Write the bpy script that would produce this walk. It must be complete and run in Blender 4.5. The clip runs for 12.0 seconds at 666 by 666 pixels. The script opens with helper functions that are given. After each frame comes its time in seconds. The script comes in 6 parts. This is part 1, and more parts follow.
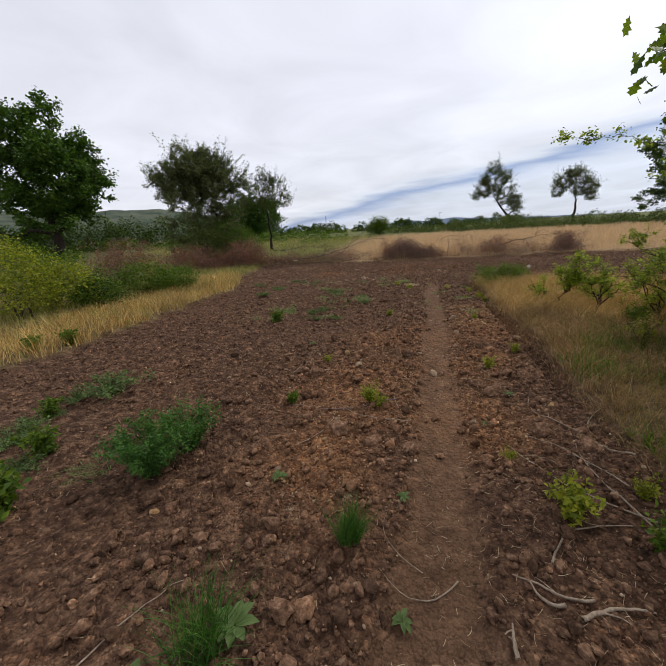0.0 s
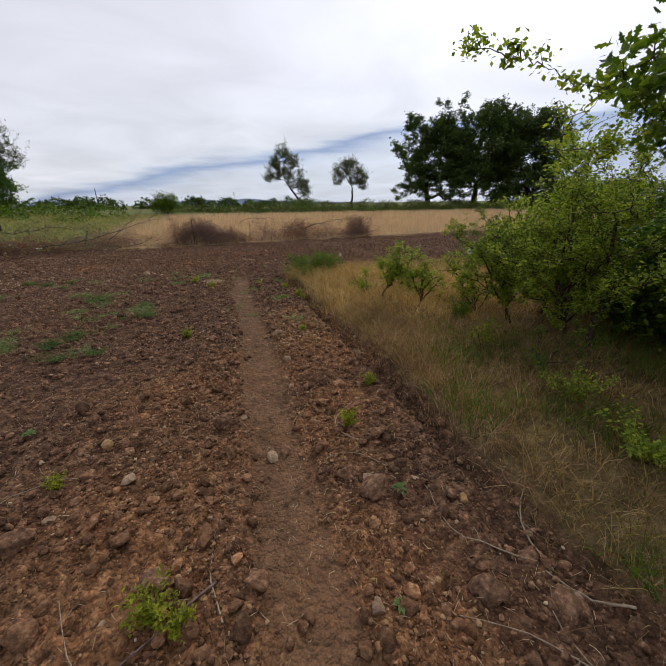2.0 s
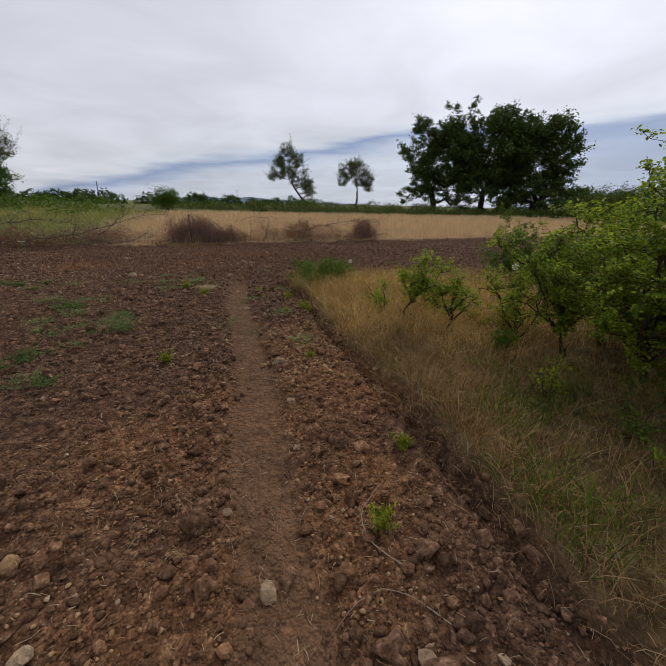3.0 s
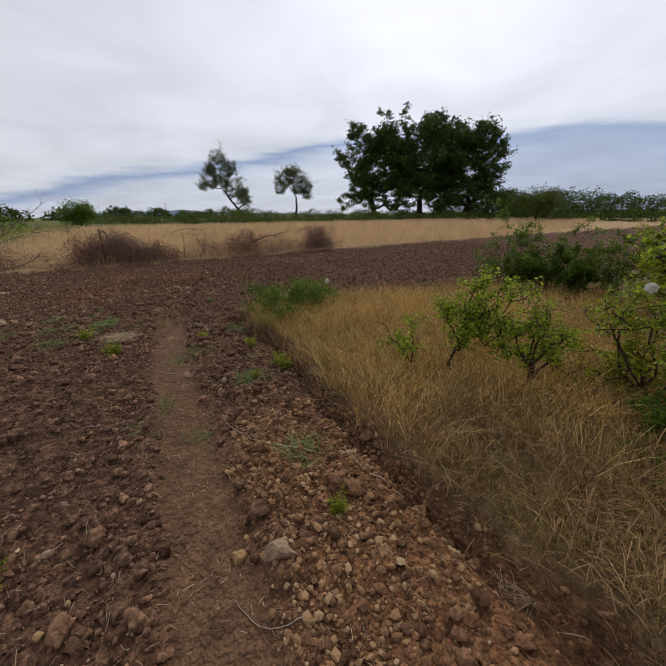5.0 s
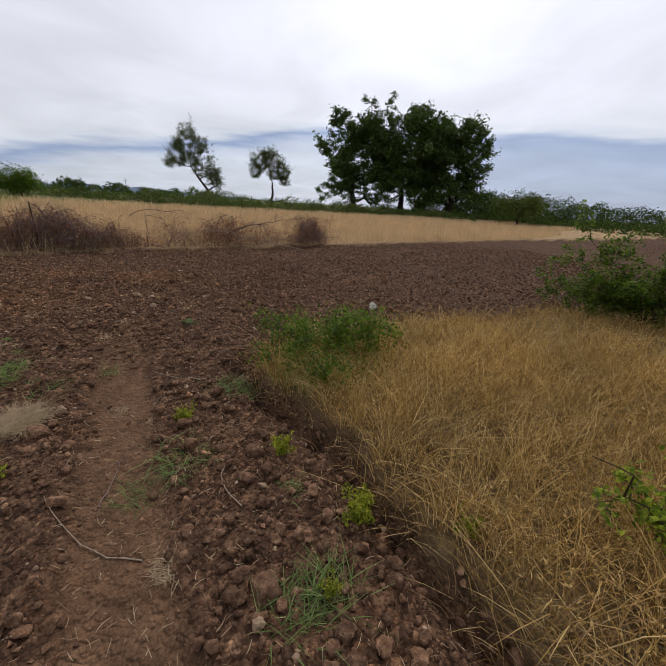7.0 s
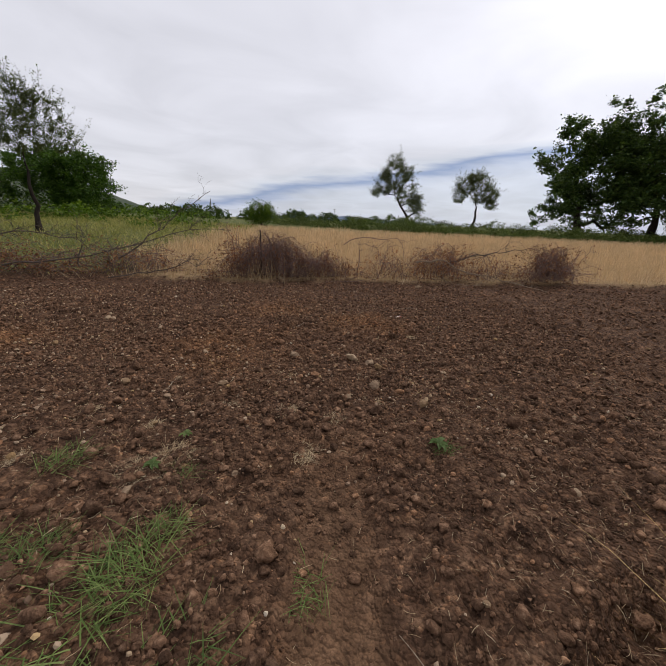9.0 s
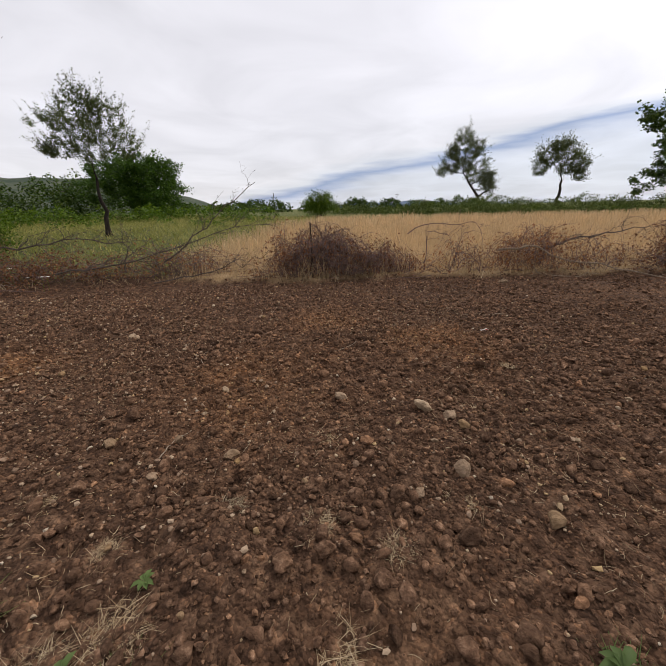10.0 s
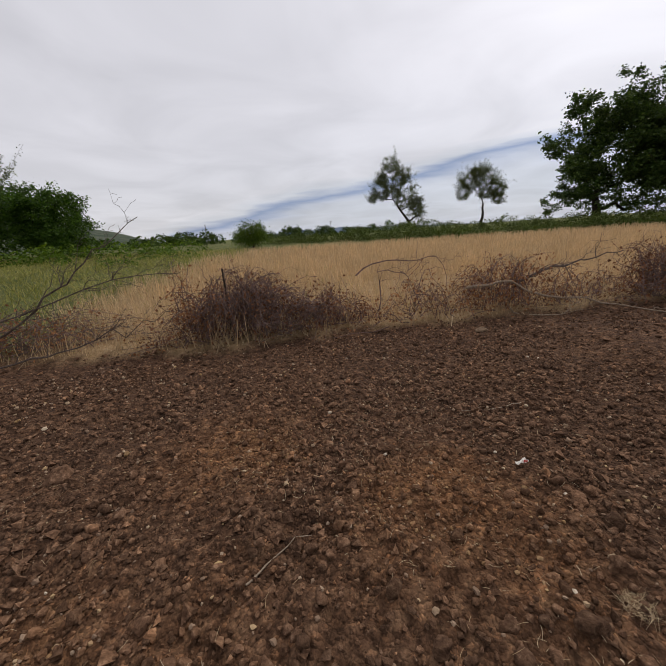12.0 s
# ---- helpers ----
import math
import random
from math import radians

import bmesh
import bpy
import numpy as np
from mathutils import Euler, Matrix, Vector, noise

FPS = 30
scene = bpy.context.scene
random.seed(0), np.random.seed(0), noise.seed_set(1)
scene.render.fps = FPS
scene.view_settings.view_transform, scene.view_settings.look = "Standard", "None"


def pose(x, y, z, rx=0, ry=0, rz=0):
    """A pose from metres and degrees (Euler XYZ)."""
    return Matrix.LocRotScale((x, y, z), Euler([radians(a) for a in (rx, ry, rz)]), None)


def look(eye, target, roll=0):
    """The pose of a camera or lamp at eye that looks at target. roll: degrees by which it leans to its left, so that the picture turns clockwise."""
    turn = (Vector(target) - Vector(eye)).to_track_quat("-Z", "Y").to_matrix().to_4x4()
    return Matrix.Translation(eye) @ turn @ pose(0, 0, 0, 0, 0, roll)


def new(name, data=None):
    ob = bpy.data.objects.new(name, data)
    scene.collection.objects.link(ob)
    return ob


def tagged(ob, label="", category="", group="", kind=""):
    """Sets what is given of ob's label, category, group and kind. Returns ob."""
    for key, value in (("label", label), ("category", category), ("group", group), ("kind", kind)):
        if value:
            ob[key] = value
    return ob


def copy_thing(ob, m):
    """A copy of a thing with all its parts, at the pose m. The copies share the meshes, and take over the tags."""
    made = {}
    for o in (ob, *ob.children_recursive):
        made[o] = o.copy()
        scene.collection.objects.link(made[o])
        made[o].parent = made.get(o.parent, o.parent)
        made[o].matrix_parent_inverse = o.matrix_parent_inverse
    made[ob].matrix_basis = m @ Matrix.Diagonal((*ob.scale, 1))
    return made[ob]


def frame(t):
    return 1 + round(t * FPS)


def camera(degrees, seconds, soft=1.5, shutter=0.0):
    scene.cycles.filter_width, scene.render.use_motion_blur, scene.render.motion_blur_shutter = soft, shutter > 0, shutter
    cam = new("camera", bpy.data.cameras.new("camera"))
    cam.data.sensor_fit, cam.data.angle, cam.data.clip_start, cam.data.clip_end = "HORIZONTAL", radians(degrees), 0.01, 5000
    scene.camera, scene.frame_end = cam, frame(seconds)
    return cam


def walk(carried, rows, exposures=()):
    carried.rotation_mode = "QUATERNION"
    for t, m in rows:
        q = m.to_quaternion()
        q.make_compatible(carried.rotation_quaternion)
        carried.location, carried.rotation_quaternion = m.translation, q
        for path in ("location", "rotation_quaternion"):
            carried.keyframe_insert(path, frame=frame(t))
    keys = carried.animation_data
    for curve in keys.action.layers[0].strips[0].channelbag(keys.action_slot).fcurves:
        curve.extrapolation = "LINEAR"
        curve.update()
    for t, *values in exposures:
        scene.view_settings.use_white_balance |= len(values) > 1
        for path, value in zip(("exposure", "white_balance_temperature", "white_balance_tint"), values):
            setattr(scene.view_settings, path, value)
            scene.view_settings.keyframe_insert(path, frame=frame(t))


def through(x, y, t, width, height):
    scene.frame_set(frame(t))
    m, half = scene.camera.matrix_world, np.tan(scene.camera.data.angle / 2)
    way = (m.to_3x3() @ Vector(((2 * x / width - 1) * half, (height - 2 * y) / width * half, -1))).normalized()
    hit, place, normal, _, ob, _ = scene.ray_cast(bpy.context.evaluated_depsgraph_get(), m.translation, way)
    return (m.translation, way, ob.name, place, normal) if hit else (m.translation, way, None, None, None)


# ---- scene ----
cam = camera(87.0, 12.0, soft=1.05)
PATH = [
    (0, (0.02, 0.002, 1.554), (0.046, 1.921, 0.992), -3.4),
    (0.5, (0.122, 0.497, 1.485), (0.651, 2.357, 0.975), -2.4),
    (1, (0.277, 0.91, 1.555), (1.048, 2.652, 0.947), -0.4),
    (1.5, (0.386, 1.367, 1.523), (1.344, 3.025, 0.945), 1.2),
    (2, (0.485, 1.75, 1.545), (1.49, 3.334, 0.85), -0.8),
    (2.5, (0.751, 2.164, 1.503), (1.779, 3.753, 0.857), 0.2),
    (3, (0.82, 2.585, 1.517), (1.833, 4.166, 0.829), 1.2),
    (3.2, (0.854, 2.759, 1.555), (1.876, 4.333, 0.866), -1.0),
    (4.8, (1.427, 4.28, 1.447), (2.629, 5.727, 0.768), -2.3),
    (5, (1.504, 4.481, 1.406), (2.768, 5.891, 0.762), -0.8),
    (5.5, (1.774, 4.946, 1.406), (3.246, 6.17, 0.826), 0.4),
    (6, (1.874, 5.468, 1.357), (3.379, 6.638, 0.752), 4.5),
    (6.5, (1.967, 5.909, 1.407), (3.382, 7.137, 0.706), 0.7),
    (7, (2.177, 6.449, 1.38), (3.567, 7.712, 0.695), 3.4),
    (7.5, (2.193, 6.985, 1.343), (3.267, 8.532, 0.671), 2.0),
    (7.7, (2.205, 7.184, 1.414), (3.263, 8.739, 0.735), 2.7),
    (9.3, (2.678, 8.898, 1.327), (3.199, 10.732, 0.721), 1.2),
    (9.5, (2.734, 9.099, 1.346), (3.281, 10.92, 0.725), -1.8),
    (10, (2.928, 9.607, 1.326), (3.184, 11.474, 0.656), -1.5),
    (10.5, (3.006, 10.075, 1.394), (2.927, 11.963, 0.738), -1.7),
    (11, (3.091, 10.549, 1.472), (3.045, 12.441, 0.827), -1.5),
    (11.5, (3.245, 11.023, 1.429), (3.146, 12.93, 0.836), -2.6),
    (12, (3.427, 11.416, 1.448), (3.997, 13.253, 0.9), -3.8),
]
EXPOSURES = [(0, 0.07, 6500, 10), (1.0, -0.03, 6500, 10), (1.5, -0.36, 6500, 10), (2.0, -0.05, 6500, 10), (2.5, -0.2, 6500, 10), (3.0, -0.27, 6500, 10), (5.0, -0.22, 6500, 10), (5.5, -0.40, 6500, 10), (6.0, -0.33, 6500, 10), (6.5, -0.17, 6500, 10),
             (7.0, -0.13, 6520, 10), (7.5, -0.14, 6550, 10), (9.5, -0.08, 6700, 11), (10.5, 0.16, 6850, 11), (11.4, 0.14, 6850, 11), (12, -0.26, 6750, 11)]
walk(cam, [(t, look(eye, target, roll)) for t, eye, target, roll in PATH], EXPOSURES)


# ---- world, sun ----
SUN_AZ, SUN_EL = 59.0, 46.0


def build_world():
    world = bpy.data.worlds.new("overcast_sky")
    scene.world = world
    world.use_nodes = True
    nt = world.node_tree
    nt.nodes.clear()
    N, L = nt.nodes.new, nt.links.new

    def math_node(op, a, b=None, c=None):
        n = N("ShaderNodeMath")
        n.operation = op
        for i, v in enumerate((a, b, c)):
            if v is None:
                continue
            if isinstance(v, (int, float)):
                n.inputs[i].default_value = v
            else:
                L(v, n.inputs[i])
        return n.outputs[0]

    coord = N("ShaderNodeTexCoord")
    sep = N("ShaderNodeSeparateXYZ")
    L(coord.outputs["Generated"], sep.inputs[0])
    az = math_node("MULTIPLY", math_node("ARCTAN2", sep.outputs[0], sep.outputs[1]), 57.2958)
    el = math_node("MULTIPLY", math_node("ARCSINE", sep.outputs[2]), 57.2958)
    comb = N("ShaderNodeCombineXYZ")
    L(math_node("MULTIPLY", az, 0.035), comb.inputs[0])
    L(math_node("MULTIPLY", el, 0.25), comb.inputs[1])
    streak = N("ShaderNodeTexNoise")
    streak.inputs["Scale"].default_value = 1.6
    streak.inputs["Detail"].default_value = 5.0
    L(comb.outputs[0], streak.inputs["Vector"])
    comb2 = N("ShaderNodeCombineXYZ")
    over = math_node("ADD", math_node("ABSOLUTE", sep.outputs[2]), 0.12)
    L(math_node("DIVIDE", sep.outputs[0], over), comb2.inputs[0])
    L(math_node("DIVIDE", sep.outputs[1], over), comb2.inputs[1])
    sheet = N("ShaderNodeTexNoise")
    sheet.inputs["Scale"].default_value = 1.2
    sheet.inputs["Detail"].default_value = 4.0
    sheet.inputs["Distortion"].default_value = 0.6
    L(comb2.outputs[0], sheet.inputs["Vector"])
    # the lower edge of the cloud sheet, as an arc over the horizon
    arc = math_node("ADD", math_node("MULTIPLY", math_node("MULTIPLY", az, az), -0.00199),
                    math_node("MULTIPLY_ADD", az, 0.245, 2.5))
    v = math_node("ADD", math_node("SUBTRACT", el, arc),
                  math_node("MULTIPLY", math_node("SUBTRACT", streak.outputs[0], 0.5), 5.0))
    t = math_node("DIVIDE", math_node("ADD", v, 12.0), 24.0)
    ramp = N("ShaderNodeValToRGB")
    cr = ramp.color_ramp
    stops = [(0.0, (0.60, 0.67, 0.80)), (0.37, (0.66, 0.71, 0.83)), (0.42, (0.60, 0.66, 0.81)), (0.47, (0.30, 0.39, 0.62)),
             (0.515, (0.70, 0.74, 0.84)), (0.57, (0.81, 0.825, 0.910)), (1.0, (0.845, 0.855, 0.935))]
    while len(cr.elements) < len(stops):
        cr.elements.new(0.5)
    for e, (p, c) in zip(cr.elements, stops):
        e.position, e.color = p, (*c, 1)
    L(t, ramp.inputs[0])
    # clearer, bluer air low down towards the sunward side
    low = N("ShaderNodeMapRange")
    low.interpolation_type = "SMOOTHSTEP"
    low.inputs[1].default_value, low.inputs[2].default_value = 48.0, 72.0
    L(az, low.inputs[0])
    below = N("ShaderNodeMapRange")
    below.interpolation_type = "SMOOTHSTEP"
    below.inputs[1].default_value, below.inputs[2].default_value = 1.0, -1.5
    L(v, below.inputs[0])
    veil = N("ShaderNodeMix")
    veil.data_type = "RGBA"
    L(math_node("MULTIPLY", math_node("MULTIPLY", low.outputs[0], below.outputs[0]), 0.8), veil.inputs["Factor"])
    L(ramp.outputs[0], veil.inputs["A"])
    veil.inputs["B"].default_value = (0.36, 0.44, 0.63, 1)
    # thin and thick places in the sheet
    var = N("ShaderNodeMapRange")
    var.inputs[1].default_value, var.inputs[2].default_value = 0.3, 0.7
    var.inputs[3].default_value, var.inputs[4].default_value = 0.87, 1.07
    L(sheet.outputs[0], var.inputs[0])
    # glow of the veiled sun through the sheet
    a, e = radians(SUN_AZ), radians(SUN_EL)
    dot = N("ShaderNodeVectorMath")
    dot.operation = "DOT_PRODUCT"
    L(coord.outputs["Generated"], dot.inputs[0])
    dot.inputs[1].default_value = (math.sin(a) * math.cos(e), math.cos(a) * math.cos(e), math.sin(e))
    glow = math_node("POWER", math_node("MAXIMUM", dot.outputs["Value"], 0.0), 7.0)
    gain = math_node("MULTIPLY", var.outputs[0], math_node("MULTIPLY_ADD", glow, 0.8, 1.02))
    sky = N("ShaderNodeTexSky")
    sky.sky_type = "NISHITA"
    sky.sun_disc = False
    sky.sun_elevation, sky.sun_rotation = e, a
    clear = N("ShaderNodeVectorMath")
    clear.operation = "SCALE"
    clear.inputs["Scale"].default_value = 0.1
    L(sky.outputs[0], clear.inputs[0])
    cloud = N("ShaderNodeVectorMath")
    cloud.operation = "SCALE"
    L(veil.outputs["Result"], cloud.inputs[0])
    L(gain, cloud.inputs["Scale"])
    mix = N("ShaderNodeMix")
    mix.data_type = "RGBA"
    mix.inputs["Factor"].default_value = 0.88
    L(clear.outputs[0], mix.inputs["A"])
    L(cloud.outputs[0], mix.inputs["B"])
    bg = N("ShaderNodeBackground")
    L(mix.outputs["Result"], bg.inputs["Color"])
    bg.inputs["Strength"].default_value = 1.0
    out = N("ShaderNodeOutputWorld")
    L(bg.outputs[0], out.inputs[0])
    lamp = bpy.data.lights.new("sun", "SUN")
    lamp.energy, lamp.angle, lamp.color = 1.4, radians(12), (1.0, 0.95, 0.88)
    ob = new("sun", lamp)
    ob.matrix_world = look((30 * math.sin(a), 30 * math.cos(a), 30 * math.tan(e)), (0, 0, 0))


build_world()

# ---- materials ----


class Nodes:
    """A node material under construction."""

    def __init__(self, name):
        self.mat = bpy.data.materials.new(name)
        self.mat.use_nodes = True
        self.nt = self.mat.node_tree
        self.nt.nodes.clear()
        self.out = self.nt.nodes.new("ShaderNodeOutputMaterial")

    def n(self, kind, **inputs):
        node = self.nt.nodes.new(kind)
        for key, value in inputs.items():
            self.put(node.inputs[key.replace("_", " ")], value)
        return node

    def put(self, socket, value):
        if isinstance(value, bpy.types.NodeSocket):
            self.nt.links.new(value, socket)
        elif isinstance(value, tuple) and len(value) == 3 and socket.type == "RGBA":
            socket.default_value = (*value, 1)
        else:
            socket.default_value = value

    def noise(self, scale, detail=4.0, vector=None, rough=0.55):
        node = self.n("ShaderNodeTexNoise", Scale=scale, Detail=detail, Roughness=rough)
        self.put(node.inputs["Vector"], vector or self.place())
        return node.outputs[0]

    def place(self):
        return self.n("ShaderNodeNewGeometry").outputs["Position"]

    def local(self):
        return self.n("ShaderNodeTexCoord").outputs["Object"]

    def island(self):
        return self.n("ShaderNodeNewGeometry").outputs["Random Per Island"]

    def attr(self, name):
        node = self.n("ShaderNodeAttribute")
        node.attribute_name = name
        return node.outputs["Fac"]

    def ramp(self, fac, *stops):
        node = self.n("ShaderNodeValToRGB", Fac=fac)
        cr = node.color_ramp
        while len(cr.elements) < len(stops):
            cr.elements.new(0.5)
        for e, (p, c) in zip(cr.elements, stops):
            e.position, e.color = p, (*c, 1)
        return node.outputs[0]

    def mix(self, fac, a, b, blend="MIX"):
        node = self.n("ShaderNodeMix")
        node.data_type, node.blend_type = "RGBA", blend
        self.put(node.inputs["Factor"], fac)
        self.put(node.inputs["A"], a)
        self.put(node.inputs["B"], b)
        return node.outputs["Result"]

    def math(self, op, a, b=0.0):
        node = self.n("ShaderNodeMath")
        node.operation = op
        self.put(node.inputs[0], a)
        self.put(node.inputs[1], b)
        return node.outputs[0]

    def bump(self, height, strength, distance):
        return self.n("ShaderNodeBump", Height=height, Strength=strength, Distance=distance).outputs[0]

    def finish(self, color, rough=0.9, normal=None, specular=0.3, translucent=None):
        bsdf = self.n("ShaderNodeBsdfPrincipled", Base_Color=color, Roughness=rough)
        bsdf.inputs["Specular IOR Level"].default_value = specular
        if normal is not None:
            self.put(bsdf.inputs["Normal"], normal)
        shader = bsdf.outputs[0]
        if translucent is not None:
            amount, tint = translucent
            tr = self.n("ShaderNodeBsdfTranslucent", Color=tint)
            ms = self.n("ShaderNodeMixShader", Fac=amount)
            self.nt.links.new(shader, ms.inputs[1])
            self.nt.links.new(tr.outputs[0], ms.inputs[2])
            shader = ms.outputs[0]
        self.nt.links.new(shader, self.out.inputs[0])
        return self.mat


def crumbs(m, scale):
    """Crumbled texture: the height and a tone for each crumb."""
    v = m.n("ShaderNodeTexVoronoi", Scale=scale)
    m.put(v.inputs["Vector"], m.mix(0.03, m.place(), m.n("ShaderNodeTexNoise", Scale=scale * 0.6).outputs["Color"]))
    grey = m.n("ShaderNodeSeparateColor", Color=v.outputs["Color"])
    return v.outputs["Distance"], grey.outputs[0]


def soil_colors(m):
    """Dark plough soil with reddish, gravelly stretches."""
    big = m.noise(0.9, 3)
    fine = m.noise(14.0, 6)
    grit = m.noise(75.0, 4)
    d1, t1 = crumbs(m, 27.0)
    d2, t2 = crumbs(m, 66.0)
    dark = m.ramp(fine, (0.25, (0.030, 0.017, 0.011)), (0.5, (0.094, 0.052, 0.032)), (0.75, (0.212, 0.126, 0.078)))
    red = m.ramp(fine, (0.25, (0.074, 0.034, 0.017)), (0.5, (0.175, 0.086, 0.042)), (0.75, (0.315, 0.172, 0.086)))
    amount = m.math("ADD", m.attr("red"), m.math("MULTIPLY", m.math("SUBTRACT", big, 0.48), 0.9))
    base = m.mix(m.n("ShaderNodeClamp", Value=amount).outputs[0], dark, red)
    tone = m.ramp(t1, (0.0, (0.66, 0.65, 0.64)), (0.6, (1.05, 1.05, 1.05)), (0.9, (1.25, 1.23, 1.2)), (1.0, (1.7, 1.62, 1.5)))
    tone2 = m.ramp(t2, (0.0, (0.66, 0.65, 0.64)), (0.7, (1.1, 1.1, 1.1)), (0.93, (1.35, 1.32, 1.28)), (1.0, (2.1, 1.98, 1.8)))
    base = m.mix(0.75, m.mix(0.75, base, tone, "MULTIPLY"), tone2, "MULTIPLY")
    base = m.mix(0.45, base, m.ramp(grit, (0.3, (0.6, 0.6, 0.6)), (0.7, (1.4, 1.38, 1.34))), "MULTIPLY")
    low = m.math("ADD", m.math("MULTIPLY", d1, -1.0), m.math("MULTIPLY", d2, -0.45))
    return base, low, grit


def make_ground():
    m = Nodes("field_ground")
    soil, fine, grit = soil_colors(m)
    path = m.ramp(m.noise(9.0, 5), (0.3, (0.102, 0.058, 0.034)), (0.7, (0.205, 0.118, 0.067)))
    speck = m.ramp(m.noise(130.0, 3), (0.35, (0.7, 0.7, 0.7)), (0.68, (1.5, 1.45, 1.4)))
    path = m.mix(0.7, path, speck, "MULTIPLY")
    col = m.mix(m.math("MULTIPLY", m.attr("path"), 0.7), soil, path)
    turf = m.ramp(m.noise(6.0, 6), (0.3, (0.070, 0.048, 0.024)), (0.55, (0.165, 0.115, 0.056)), (0.75, (0.260, 0.185, 0.092)))
    col = m.mix(m.attr("turf"), col, turf)
    straw = m.ramp(m.noise(3.5, 6), (0.3, (0.330, 0.220, 0.112)), (0.7, (0.480, 0.335, 0.188)))
    col = m.mix(m.attr("straw"), col, straw)
    meadow = m.ramp(m.noise(1.2, 6), (0.3, (0.075, 0.095, 0.028)), (0.6, (0.150, 0.155, 0.055)), (0.8, (0.260, 0.210, 0.100)))
    col = m.mix(m.attr("meadow"), col, meadow)
    height = m.math("ADD", fine, m.math("MULTIPLY", grit, 0.35))
    return m.finish(col, 0.95, m.bump(height, 1.0, 0.032), 0.1)


def make_clod():
    m = Nodes("soil_clod")
    fine, grit = m.noise(38.0, 6), m.noise(120.0, 4)
    dark = m.ramp(fine, (0.3, (0.062, 0.034, 0.021)), (0.55, (0.158, 0.091, 0.057)), (0.75, (0.310, 0.196, 0.129)))
    red = m.ramp(fine, (0.3, (0.090, 0.046, 0.025)), (0.55, (0.185, 0.100, 0.056)), (0.75, (0.310, 0.185, 0.105)))
    base = m.mix(m.n("ShaderNodeClamp", Value=m.attr("red")).outputs[0], dark, red)
    tone = m.ramp(m.island(), (0.0, (0.55, 0.54, 0.53)), (0.5, (1.0, 0.98, 0.96)), (0.86, (1.3, 1.27, 1.22)), (0.97, (1.6, 1.55, 1.45)), (1.0, (2.2, 2.05, 1.8)))
    height = m.math("ADD", fine, m.math("MULTIPLY", grit, 0.5))
    return m.finish(m.mix(1.0, base, tone, "MULTIPLY"), 0.95, m.bump(height, 1.0, 0.016), 0.1)


def make_stone(name, a, b):
    m = Nodes(name)
    rnd = m.n("ShaderNodeObjectInfo").outputs["Random"]
    col = m.mix(rnd, a, b)
    spot = m.ramp(m.noise(45.0, 5), (0.3, (0.55, 0.52, 0.5)), (0.6, (1.0, 1.0, 1.0)), (0.8, (1.25, 1.22, 1.15)))
    return m.finish(m.mix(0.9, col, spot, "MULTIPLY"), 0.88, m.bump(m.noise(60.0, 5), 0.9, 0.012), 0.2)


def make_leaf(name, dark, mid, light, rough=0.55, through=0.28, specular=0.18, tint=(1.4, 1.5, 0.7)):
    m = Nodes(name)
    base = m.ramp(m.island(), (0.0, dark), (0.5, mid), (1.0, light))
    patch = m.ramp(m.noise(1.3, 3), (0.3, (0.7, 0.72, 0.7)), (0.7, (1.25, 1.22, 1.1)))
    col = m.mix(0.8, base, patch, "MULTIPLY")
    return m.finish(col, rough, None, specular, (through, m.mix(1.0, col, tint, "MULTIPLY")))


def make_bark(name, dark, light, scale=18.0):
    m = Nodes(name)
    ridge = m.n("ShaderNodeMapping", Vector=m.local())
    ridge.inputs["Scale"].default_value = (1, 1, 0.22)
    ns = m.noise(scale, 6, ridge.outputs[0])
    return m.finish(m.ramp(ns, (0.3, dark), (0.7, light)), 0.92, m.bump(ns, 0.7, 0.02), 0.15)


def make_hill(name, a, b, scale):
    m = Nodes(name)
    ns = m.noise(scale, 7, None, 0.65)
    return m.finish(m.ramp(ns, (0.35, a), (0.62, b)), 1.0, None, 0.05)


GROUND = make_ground()
CLOD = make_clod()


def make_gravel():
    m = Nodes("ochre_gravel")
    col = m.ramp(m.island(), (0.0, (0.110, 0.054, 0.028)), (0.4, (0.200, 0.108, 0.054)), (0.75, (0.280, 0.165, 0.078)), (1.0, (0.370, 0.245, 0.135)))
    return m.finish(col, 0.92, m.bump(m.noise(90.0, 4), 0.5, 0.005), 0.15)


GRAVEL = make_gravel()


def make_chip():
    m = Nodes("pale_stone_chip")
    col = m.ramp(m.island(), (0.0, (0.18, 0.115, 0.075)), (0.4, (0.29, 0.195, 0.13)), (0.75, (0.40, 0.295, 0.20)), (0.92, (0.42, 0.285, 0.14)), (1.0, (0.56, 0.48, 0.38)))
    return m.finish(col, 0.9, m.bump(m.noise(90.0, 4), 0.5, 0.005), 0.15)


CHIP = make_chip()
OCHRE = make_stone("ochre_stone", (0.33, 0.20, 0.085), (0.25, 0.17, 0.11))
PALE = make_stone("pale_stone", (0.40, 0.29, 0.185), (0.27, 0.18, 0.115))
OAK_LEAF = make_leaf("oak_leaf", (0.020, 0.042, 0.009), (0.044, 0.078, 0.017), (0.090, 0.132, 0.032), 0.55, 0.25)
BIG_LEAF = make_leaf("big_tree_leaf", (0.022, 0.052, 0.007), (0.045, 0.095, 0.012), (0.085, 0.150, 0.020), 0.55, 0.28)
PEAR_LEAF = make_leaf("pear_leaf", (0.050, 0.066, 0.026), (0.092, 0.112, 0.046), (0.155, 0.175, 0.080), 0.6, 0.25, 0.12)
